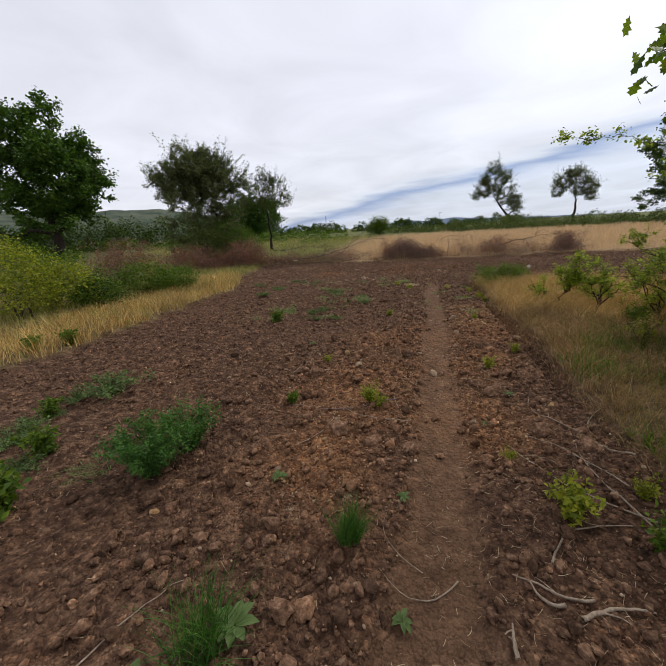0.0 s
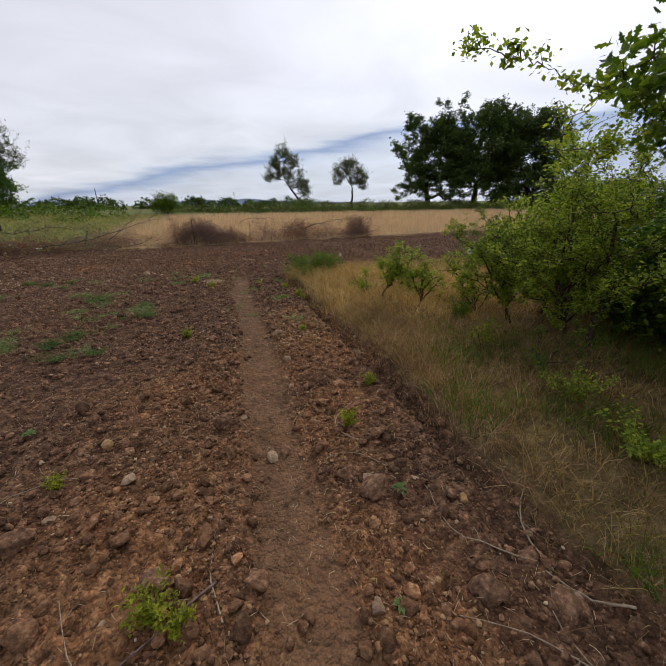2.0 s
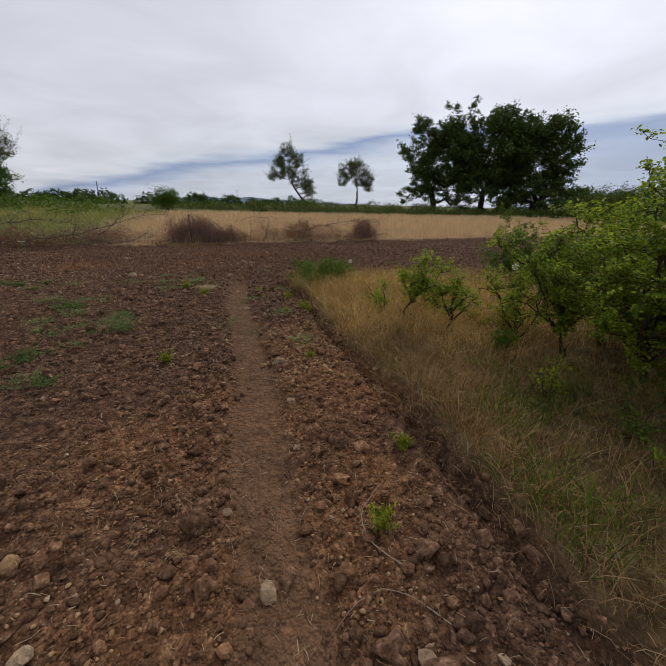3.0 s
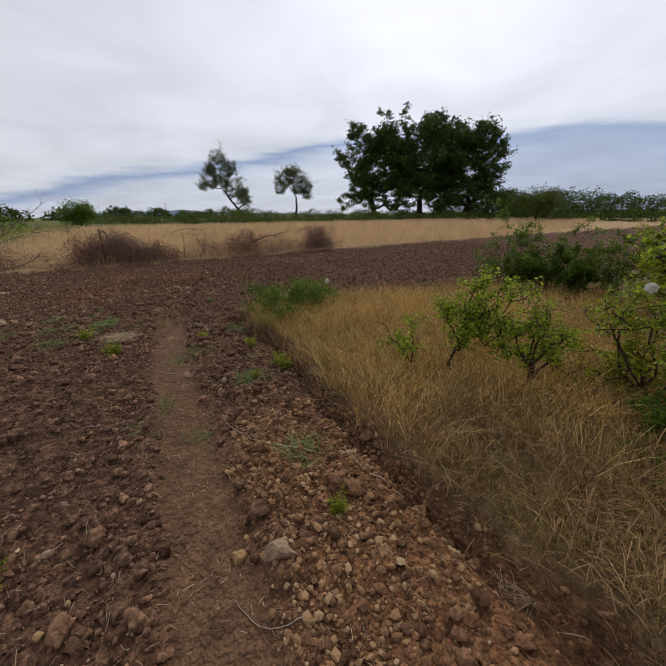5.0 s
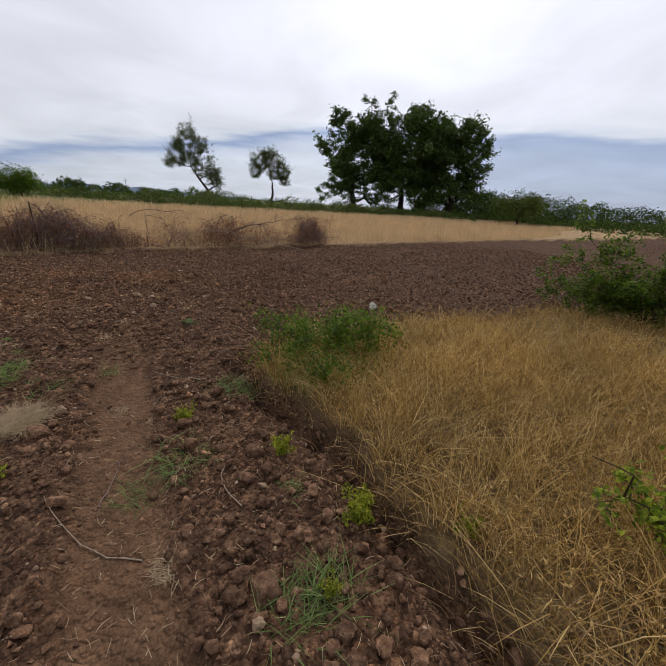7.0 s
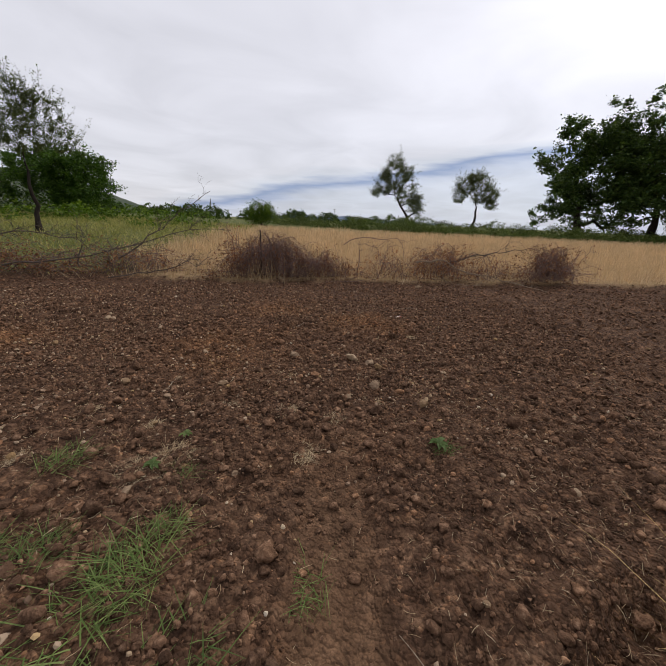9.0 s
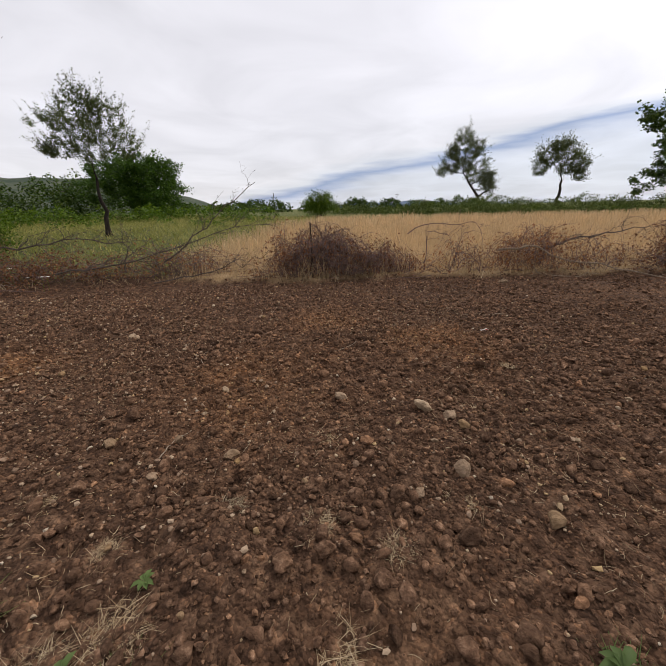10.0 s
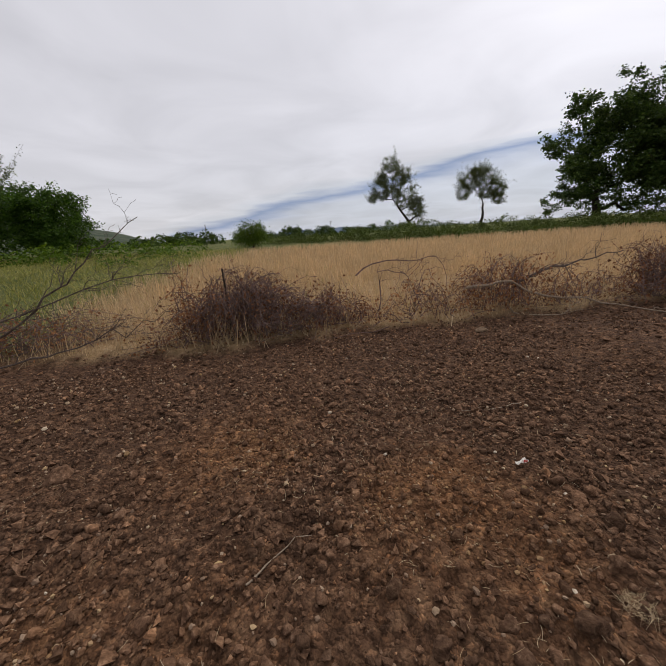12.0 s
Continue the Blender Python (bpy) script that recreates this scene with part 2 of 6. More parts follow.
ALMOND_LEAF = make_leaf("almond_leaf", (0.045, 0.065, 0.020), (0.080, 0.105, 0.034), (0.135, 0.155, 0.058), 0.6, 0.25, 0.12)
BUSH_LEAF = make_leaf("bush_leaf", (0.035, 0.070, 0.007), (0.070, 0.122, 0.011), (0.130, 0.185, 0.018), 0.55, 0.32)
THORN_LEAF = make_leaf("thorn_leaf", (0.070, 0.115, 0.012), (0.175, 0.240, 0.028), (0.390, 0.430, 0.058), 0.5, 0.45)
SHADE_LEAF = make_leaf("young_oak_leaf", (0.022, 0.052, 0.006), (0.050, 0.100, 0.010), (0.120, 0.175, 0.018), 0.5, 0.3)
FRESH_LEAF = make_leaf("fresh_leaf", (0.035, 0.070, 0.008), (0.075, 0.130, 0.014), (0.160, 0.215, 0.028), 0.5, 0.4)
YELLOW_LEAF = make_leaf("yellowish_leaf", (0.090, 0.120, 0.010), (0.190, 0.220, 0.018), (0.330, 0.320, 0.030), 0.55, 0.36)
WEED_LEAF = make_leaf("weed_leaf", (0.024, 0.070, 0.014), (0.050, 0.125, 0.024), (0.100, 0.195, 0.040), 0.55, 0.3)
LOW_GRASS = make_leaf("low_field_grass", (0.070, 0.110, 0.035), (0.125, 0.175, 0.055), (0.200, 0.245, 0.095), 0.6, 0.25, 0.1)
BLUE_WEED = make_leaf("bluish_weed_leaf", (0.055, 0.090, 0.030), (0.095, 0.145, 0.048), (0.150, 0.200, 0.075), 0.65, 0.25)
HEDGE_LEAF = make_leaf("hedge_leaf", (0.042, 0.066, 0.014), (0.075, 0.105, 0.024), (0.130, 0.155, 0.044), 0.65, 0.2, 0.1)
WOOD_LEAF = make_leaf("far_wood_leaf", (0.024, 0.048, 0.010), (0.045, 0.080, 0.015), (0.080, 0.115, 0.024), 0.75, 0.15, 0.08)
DEAD_LEAF = make_leaf("dead_leaf", (0.150, 0.062, 0.030), (0.300, 0.142, 0.072), (0.450, 0.245, 0.135), 0.8, 0.25, 0.1, (1.15, 1.05, 0.9))
RUST_LEAF = make_leaf("rusty_bramble_leaf", (0.110, 0.046, 0.025), (0.220, 0.100, 0.055), (0.330, 0.170, 0.095), 0.8, 0.2, 0.1, (1.15, 1.05, 0.9))
GOLD_GRASS = make_leaf("golden_grass", (0.190, 0.108, 0.034), (0.440, 0.285, 0.098), (0.780, 0.580, 0.280), 0.7, 0.25, 0.1, (1.15, 1.05, 0.75))
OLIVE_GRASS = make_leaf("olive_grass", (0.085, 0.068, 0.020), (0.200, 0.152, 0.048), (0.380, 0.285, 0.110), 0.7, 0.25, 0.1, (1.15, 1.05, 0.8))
STRAW_GRASS = make_leaf("ripe_straw", (0.470, 0.340, 0.200), (0.580, 0.430, 0.265), (0.680, 0.520, 0.340), 0.75, 0.2, 0.1, (1.15, 1.05, 0.9))
GREEN_GRASS = make_leaf("meadow_grass", (0.150, 0.172, 0.042), (0.270, 0.270, 0.085), (0.460, 0.395, 0.165), 0.65, 0.25, 0.1, (1.25, 1.2, 0.8))
PALE_STRAW = make_leaf("bleached_straw", (0.240, 0.165, 0.100), (0.400, 0.300, 0.195), (0.580, 0.470, 0.330), 0.8, 0.2, 0.1, (1.15, 1.05, 0.9))
TAN_GRASS = make_leaf("tan_matted_grass", (0.150, 0.086, 0.042), (0.295, 0.182, 0.092), (0.490, 0.340, 0.190), 0.75, 0.2, 0.1, (1.15, 1.05, 0.85))
DARK_BARK = make_bark("dark_bark", (0.014, 0.011, 0.009), (0.045, 0.034, 0.027))
THORN_BARK = make_bark("thorn_bark", (0.035, 0.022, 0.016), (0.090, 0.060, 0.045), 40.0)
DEAD_WOOD = make_bark("dead_wood", (0.060, 0.044, 0.036), (0.160, 0.125, 0.105), 30.0)
DEAD_TWIG = make_bark("purple_brown_twig", (0.090, 0.058, 0.050), (0.270, 0.185, 0.160), 30.0)
DRY_STICK = make_bark("bleached_stick", (0.190, 0.140, 0.100), (0.380, 0.300, 0.220), 50.0)
IRON = make_bark("rusty_iron", (0.022, 0.016, 0.013), (0.060, 0.040, 0.030), 60.0)
POLE_WOOD = make_bark("weathered_pole", (0.09, 0.08, 0.07), (0.17, 0.15, 0.13), 8.0)
NEAR_HILL = make_hill("scrub_hill", (0.040, 0.058, 0.040), (0.100, 0.112, 0.078), 0.08)
# far hill: the blue of distance haze is put into its colour
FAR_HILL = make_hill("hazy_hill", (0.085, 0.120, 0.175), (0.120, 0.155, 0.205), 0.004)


def plain(name, color, rough=0.7):
    m = Nodes(name)
    ns = m.noise(60.0, 3)
    return m.finish(m.mix(0.4, color, m.ramp(ns, (0.3, (0.7, 0.7, 0.7)), (0.7, (1.2, 1.2, 1.2))), "MULTIPLY"), rough)


PAPER = plain("faded_paper", (0.62, 0.58, 0.52))
PAPER_RED = plain("faded_red_print", (0.45, 0.07, 0.05))
FLUFF = plain("white_seed_fluff", (0.75, 0.74, 0.70), 1.0)

# ---- mesh helpers ----
rng = np.random.default_rng(7)


def mesh_of(name, verts, faces, material, attrs=(), smooth=False):
    """A mesh from arrays: verts (n, 3), faces: one or more arrays of equal-sided faces."""
    me = bpy.data.meshes.new(name)
    faces = [np.asarray(f, dtype=np.int32) for f in (faces if isinstance(faces, (list, tuple)) else [faces]) if len(f)]
    verts = np.asarray(verts, dtype=np.float32)
    me.vertices.add(len(verts))
    me.vertices.foreach_set("co", verts.ravel())
    loops = np.concatenate([f.ravel() for f in faces])
    sizes = np.concatenate([np.full(len(f), f.shape[1], dtype=np.int32) for f in faces])
    starts = np.r_[0, np.cumsum(sizes)[:-1]].astype(np.int32)
    me.loops.add(len(loops))
    me.loops.foreach_set("vertex_index", loops)
    me.polygons.add(len(sizes))
    me.polygons.foreach_set("loop_start", starts)
    me.polygons.foreach_set("loop_total", sizes)
    me.polygons.foreach_set("use_smooth", np.full(len(sizes), smooth))
    for key, values in dict(attrs).items():
        me.attributes.new(key, "FLOAT", "POINT").data.foreach_set("value", np.asarray(values, dtype=np.float32))
    me.materials.append(material)
    me.update(calc_edges=True)
    return me


def thing(name, loc, label, category, group="", kind=""):
    ob = new(name)
    ob.location = loc
    ob.empty_display_size = 0.1
    return tagged(ob, label, category, group, kind)


def part(name, me, parent, label=""):
    ob = new(name, me)
    ob.parent = parent
    return tagged(ob, label)


class Lattice:
    """Smooth value noise over the plan."""

    def __init__(self, seed):
        self.table = np.random.default_rng(seed).random((256, 256))

    def __call__(self, x, y, scale):
        x, y = np.asarray(x) * scale, np.asarray(y) * scale
        i, j = np.floor(x).astype(int), np.floor(y).astype(int)
        u, v = x - i, y - j
        u, v = u * u * (3 - 2 * u), v * v * (3 - 2 * v)
        g = lambda a, b: self.table[a % 256, b % 256]  # noqa: E731
        return (g(i, j) * (1 - u) + g(i + 1, j) * u) * (1 - v) + (g(i, j + 1) * (1 - u) + g(i + 1, j + 1) * u) * v


VN = [Lattice(s) for s in range(11, 17)]
CELL = np.random.default_rng(5).random((256, 256, 3))


def lumps(x, y, size):
    """Rounded clods on a jittered grid: height 0 to 1."""
    gx, gy = x / size, y / size
    i, j = np.floor(gx).astype(int), np.floor(gy).astype(int)
    best = np.zeros_like(gx)
    for a in (-1, 0, 1):
        for b in (-1, 0, 1):
            c = CELL[(i + a) % 256, (j + b) % 256]
            d2 = (gx - (i + a + c[..., 0])) ** 2 + (gy - (j + b + c[..., 1])) ** 2
            r = 0.28 + 0.5 * c[..., 2]
            best = np.maximum(best, np.sqrt(np.clip(1 - d2 / (r * r), 0, 1)) * (0.35 + 0.65 * c[..., 2]))
    return best


def smooth(a, b, x):
    t = np.clip((x - a) / (b - a), 0, 1)
    return t * t * (3 - 2 * t)


# ---- the plan ----
RIGHT_Y = (-4, 0, 2.07, 2.6, 3.41, 4.5, 5.4, 6.2, 6.9, 7.6, 8.3, 9.0, 9.4)
RIGHT_X = (1.0, 1.55, 1.97, 2.15, 2.40, 2.76, 2.97, 3.14, 3.36, 3.54, 3.62, 3.85, 4.3)
BACK_X = (4.0, 4.3, 5.7, 7.1, 9, 12, 30)
BACK_Y = (8.95, 8.9, 8.4, 7.75, 7.15, 6.0, 2.0)
LEFT_Y = (-4, 0, 1.75, 3, 4.39, 4.72, 5.2, 6.1, 7.3, 9.0, 10, 13, 17)
LEFT_X = (-9, -8, -6.8, -5.6, -4.3, -4.0, -3.75, -3.55, -3.3, -3.0, -2.5, -3.0, -2.9)
FAR_X = (-6, -2.5, 0, 2.3, 3.3, 5.0, 6.6, 8.8, 12, 17, 25, 60)
FAR_Y = (15.7, 16.6, 16.75, 16.5, 16.0, 16.05, 15.75, 15.42, 15.0, 14.2, 12.6, 5.0)
TRACK_Y = (-2, 0.9, 2.48, 3.85, 5.0, 5.8, 7.1, 8.3, 9.0, 10.5, 13)
TRACK_X = (-0.4, 0.33, 0.89, 1.30, 1.63, 1.88, 2.24, 2.54, 2.82, 3.25, 3.9)


def edge_noise(x, y):
    return 0.16 * (VN[0](x, y, 2.1) - 0.5) + 0.10 * (VN[1](x, y, 6.0) - 0.5)


def right_depth(x, y):
    """Metres inside the grass on the right of the plough."""
    e = edge_noise(x, y)
    return np.minimum(x - np.interp(y, RIGHT_Y, RIGHT_X), np.interp(x, BACK_X, BACK_Y) - y) + e


def left_depth(x, y):
    return np.interp(y, LEFT_Y, LEFT_X) - x + 1.5 * edge_noise(x, y)


def far_depth(x, y):
    return y - np.interp(x, FAR_X, FAR_Y) + edge_noise(x, y)


def track(x, y):
    d = np.abs(x - np.interp(y, TRACK_Y, TRACK_X) + 0.10 * (VN[2](x, y, 1.5) - 0.5))
    return (1 - smooth(0.12, 0.26, d)) * (1 - smooth(9.0, 11.0, y))


RED_SPOTS = ((1.0, 2.7, 0.45), (1.3, 3.6, 0.45), (1.65, 4.6, 0.45), (0.45, 3.2, 0.75), (0.8, 4.6, 0.6), (-0.1, 2.1, 0.5), (2.35, 4.9, 0.7), (2.6, 5.9, 0.55), (1.9, 3.9, 0.4), (2.6, 12.2, 0.6),
             (4.4, 12.6, 0.5), (1.2, 2.2, 0.3), (3.4, 13.6, 0.4), (1.4, 5.2, 0.3), (0.2, 12.8, 0.5))


def redness(x, y):
    r = np.zeros_like(x)
    for a, b, s in RED_SPOTS:
        r = np.maximum(r, np.exp(-((x - a) ** 2 + (y - b) ** 2) / (s * s)))
    return np.clip(1.15 * r * (0.4 + 1.1 * VN[3](x, y, 2.4)), 0, 1)


def lie(x, y):
    """The lie of the land, without clods."""
    x, y = np.asarray(x, dtype=float), np.asarray(y, dtype=float)
    d = np.maximum(y + 0.25 * np.maximum(x - 5, 0) - 17, 0)
    h = 0.026 * np.minimum(d, 30)
    h = h + 0.30 * smooth(3, -5, x) * smooth(17, 25, y)
    turf = np.maximum(np.maximum(right_depth(x, y), left_depth(x, y)), far_depth(x, y))
    h = h + 0.085 * smooth(-0.02, 0.045, turf)
    cut = np.exp(-((right_depth(x, y) + 0.11) / 0.10) ** 2) * smooth(1.0, 4.5, y)
    h = h - 0.15 * cut - 0.03 * np.exp(-((far_depth(x, y) + 0.2) / 0.2) ** 2)
    return h


def relief(x, y):
    turf = np.maximum(np.maximum(right_depth(x, y), left_depth(x, y)), far_depth(x, y))
    bare = 1 - smooth(-0.08, 0.08, turf)
    tr = track(x, y)
    rough = bare * (1 - 0.85 * tr)
    near = 1 - smooth(40, 90, np.hypot(x, y))
    h = 0.07 * (VN[0](x, y, 0.55) - 0.5) * bare + 0.045 * (VN[1](x, y, 2.3) - 0.5)
    wx, wy = x + 0.05 * VN[4](x, y, 9), y + 0.05 * VN[5](x, y, 9)
    big = lumps(wx, wy, 0.23) * smooth(0.45, 0.75, VN[2](x, y, 1.1))
    h = h + rough * (0.045 * big + 0.022 * lumps(wx + 7, wy, 0.13) + 0.026 * lumps(wx, wy + 3, 0.085))
    h = h + rough * (0.014 * VN[3](x, y, 22) + 0.010 * VN[4](x, y, 41))
    return h * near - 0.025 * tr * bare


def ground_z(x, y):
    return lie(x, y) + relief(np.asarray(x, dtype=float), np.asarray(y, dtype=float))


def grade(lo, hi, step, reach, growth=1.075):
    """Coordinates: even between lo and hi, widening out to the reach."""
    mid = np.arange(lo, hi + step / 2, step)
    out, s, d = [], step, 0.0
    while d < reach:
        s *= growth
        d += s
        out.append(d)
    return np.r_[lo - np.array(out[::-1]), mid, hi + np.array(out)]


GRID_X, GRID_Y = grade(-1.6, 4.7, 0.034, 2600, 1.10), grade(0.7, 13.8, 0.036, 2600, 1.10)


def sheet_z(x, y):
    """Height of the ground sheet itself, between its grid points."""
    i = np.clip(np.searchsorted(GRID_X, x) - 1, 0, len(GRID_X) - 2)
    j = np.clip(np.searchsorted(GRID_Y, y) - 1, 0, len(GRID_Y) - 2)
    x0, x1, y0, y1 = GRID_X[i], GRID_X[i + 1], GRID_Y[j], GRID_Y[j + 1]
    u, v = (x - x0) / (x1 - x0), (y - y0) / (y1 - y0)
    low = ground_z(x0, y0) * (1 - u) + ground_z(x1, y0) * u
    high = ground_z(x0, y1) * (1 - u) + ground_z(x1, y1) * u
    return low * (1 - v) + high * v


def build_ground():
    gx, gy = GRID_X, GRID_Y
    X, Y = np.meshgrid(gx, gy)
    x, y = X.ravel(), Y.ravel()
    z = ground_z(x, y)
    nx, ny = len(gx), len(gy)
    a = (np.arange(ny - 1)[:, None] * nx + np.arange(nx - 1)[None, :]).ravel()
    faces = np.stack((a, a + 1, a + nx + 1, a + nx), 1)
    far = far_depth(x, y)
    turf = np.maximum(right_depth(x, y), left_depth(x, y))
    split = 0.6 + 0.22 * (y - 17)
    straw = smooth(0.0, 0.15, far) * smooth(-1.2, 1.2, x - split + 2 * (VN[1](x, y, 0.4) - 0.5))
    straw = straw * (1 - smooth(24, 26, y + 0.32 * np.maximum(x - 5, 0) - 10 + (VN[0](x, y, 0.3) - 0.5) * 1.5))
    meadow = smooth(0.5, 1.3, far) * (1 - straw)
    me = mesh_of("ground", np.stack((x, y, z), 1), faces, GROUND,
                 dict(red=redness(x, y), path=track(x, y), turf=smooth(-0.05, 0.1, turf), straw=straw, meadow=meadow), smooth=True)
    tagged(new("ground", me), "dark brown ploughed field with a trodden track and dry grass margins", "ground", kind="structure")


build_ground()

# ---- scattered soil, stones and litter ----


def ball(level):
    bm = bmesh.new()
    bmesh.ops.create_icosphere(bm, subdivisions=level, radius=1.0)
    form = np.array([v.co[:] for v in bm.verts]), np.array([[v.index for v in f.verts] for f in bm.faces])
    bm.free()
    return form


ICO, ICO2, ICO3 = ball(1), ball(2), ball(3)


def craggy(V, seed, count=24):
    """Broken lumps: a ball with coarse and fine swellings, hollows and a few flat breaks."""
    g = np.random.default_rng(seed)
    made = []
    for _ in range(count):
        d = np.zeros(len(V))
        for freq, amount, waves in ((2.2, 0.17, 4), (5.0, 0.10, 6), (9.0, 0.05, 6)):
            for _k in range(waves):
                d += amount * np.cos(V @ (g.normal(size=3) * freq) + g.uniform(0, 6.28)) / math.sqrt(waves) * 1.4
        P = V * (1 + d + 0.04 * g.normal(size=len(V)))[:, None]
        for _k in range(4):
            n = g.normal(size=3)
            n /= np.linalg.norm(n)
            P = P - (np.maximum(P @ n - g.uniform(0.5, 0.85), 0) * 0.85)[:, None] * n
        made.append(P * g.uniform(0.72, 1.2, 3))
    return np.array(made)


def is_bare(x, y):
    return (right_depth(x, y) < 0.02) & (left_depth(x, y) < 0.05) & (far_depth(x, y) < 0.05)


def turns(n):
    """n random rotations."""
    q = rng.normal(size=(n, 4))
    q /= np.linalg.norm(q, axis=1)[:, None]
    w, x, y, z = q.T
    return np.stack((1 - 2 * (y * y + z * z), 2 * (x * y - z * w), 2 * (x * z + y * w),
                     2 * (x * y + z * w), 1 - 2 * (x * x + z * z), 2 * (y * z - x * w),
                     2 * (x * z - y * w), 2 * (y * z + x * w), 1 - 2 * (x * x + y * y)), 1).reshape(n, 3, 3)


def build_clods(name, n, area, low, high, form, label, keep=None, material=None, skew=2.2, walked=True, soft=False):
    V, F = form
    x, y = rng.uniform(area[0], area[1], n), rng.uniform(area[2], area[3], n)
    ok = is_bare(x, y) & (rng.random(n) > 0.96 * track(x, y)) & (rng.random(n) < 0.25 + 1.2 * VN[2](x, y, 1.3))
    if walked:
        ok &= rng.random(n) < 0.22 + np.exp(-((x - 0.3 * y - 0.4) / 2.1) ** 2)
    if keep is not None:
        ok &= keep(x, y)
    x, y = x[ok], y[ok]
    n = len(x)
    r = low * (high / low) ** (rng.random(n) ** skew)
    z = sheet_z(x, y) + 0.3 * r
    k = len(V)
    pick = craggy(V, n + k)[rng.integers(0, 24, n)]
    shape = np.einsum("nij,nkj->nki", turns(n), pick) * np.array((1, 1, 0.85))
    verts = shape * r[:, None, None] + np.stack((x, y, z), 1)[:, None, :]
    faces = F[None] + (np.arange(n) * k)[:, None, None]
    red = np.repeat(redness(x, y) * rng.uniform(0.7, 1.3, n) + 0.1 * rng.random(n), k)
    me = mesh_of(name, verts.reshape(-1, 3), faces.reshape(-1, 3), material or CLOD, dict(red=red), smooth=soft)
    tagged(new(name, me), label, "soil clods", kind="stuff")


def curved_tube(points, radii, sides=5):
    """Vertices and quads of a tube along points."""
    P = np.asarray(points, dtype=float)
    T = np.gradient(P, axis=0)
    T /= np.linalg.norm(T, axis=1)[:, None] + 1e-9
    ref = np.where(np.abs(T[:, 2:3]) > 0.9, np.array([[1.0, 0, 0]]), np.array([[0, 0, 1.0]]))
    A = np.cross(T, ref)
    A /= np.linalg.norm(A, axis=1)[:, None] + 1e-9
    B = np.cross(T, A)
    ang = np.arange(sides) * 2 * np.pi / sides
    ring = A[:, None] * np.cos(ang)[None, :, None] + B[:, None] * np.sin(ang)[None, :, None]
    V = (P[:, None] + ring * np.asarray(radii)[:, None, None]).reshape(-1, 3)
    m = len(P)
    i, j = np.meshgrid(np.arange(m - 1), np.arange(sides), indexing="ij")
    a, b = i * sides + j, i * sides + (j + 1) % sides
    return V, np.stack((a, b, b + sides, a + sides), 2).reshape(-1, 4)


class Tubes:
    """Many tubes gathered into one mesh."""

    def __init__(self):
        self.v, self.f, self.n = [], [], 0

    def add(self, points, radii, sides=5):
        v, f = curved_tube(points, radii, sides)
        self.v.append(v)
        self.f.append(f + self.n)
        self.n += len(v)

    def mesh(self, name, material):
        return mesh_of(name, np.concatenate(self.v), np.concatenate(self.f), material, smooth=True)


def blades(x, y, z, height, width, lean, droop=0.35, heads=False, steps=3):
    """Grass blades: each a bent, tapering strip. Returns vertices and two face arrays."""
    n = len(x)
    az = 11.0 * VN[5](x, y, 2.6) + rng.normal(size=n) * 1.6
    d = np.stack((np.cos(az), np.sin(az)), 1)
    side = np.stack((-np.sin(az), np.cos(az)), 1)
    face = rng.uniform(0, np.pi, n)
    side = side * np.cos(face)[:, None] + d * np.sin(face)[:, None]
    s = np.array({1: (0.0, 1.0), 2: (0.0, 0.55, 1.0), 3: (0.0, 0.4, 0.75, 1.0)}[steps])
    bend = lean[:, None] * (s[None] + droop * s[None] ** 3 * 2)
    px = x[:, None] + d[:, :1] * bend * height[:, None]
    py = y[:, None] + d[:, 1:] * bend * height[:, None]
    pz = z[:, None] + height[:, None] * (s[None] - 0.25 * droop * lean[:, None] * s[None] ** 2 * 2)
    taper = {1: (1.0, 0.35), 2: (1.0, 1.1 if heads else 0.75, 0.15), 3: (1.0, 0.85, 1.5 if heads else 0.6, 0.12)}[steps]
    w = np.array(taper)[None] * width[:, None] * 0.5
    left = np.stack((px - side[:, :1] * w, py - side[:, 1:] * w, pz), 2)
    right = np.stack((px + side[:, :1] * w, py + side[:, 1:] * w, pz), 2)
    k = 2 * (steps + 1)
    V = np.stack((left, right), 2).reshape(n * k, 3)
    q = np.array(((0, 1, 3, 2), (2, 3, 5, 4), (4, 5, 7, 6)))[:steps]
    return V, (q[None] + (np.arange(n) * k)[:, None, None]).reshape(-1, 4)


def build_grass(name, label, material, n, area, inside, height, width, lean=(0.05, 0.5), heads=True, category="grass", steps=3, droop=0.35, tall=None):
    x, y = rng.uniform(area[0], area[1], n), rng.uniform(area[2], area[3], n)
    keep = rng.random(n) < inside(x, y)
    x, y = x[keep], y[keep]
    n = len(x)
    h = rng.uniform(*height, n) * (0.55 + 0.5 * VN[4](x, y, 1.7) + 0.5 * VN[2](x, y, 5.0))
    if tall is not None:
        h = h * tall(x, y)
    V, F = blades(x, y, ground_z(x, y) - 0.01, h, rng.uniform(*width, n), rng.uniform(*lean, n), droop, heads, steps)
    tagged(new(name, mesh_of(name, V, F, material)), label, category, kind="stuff")


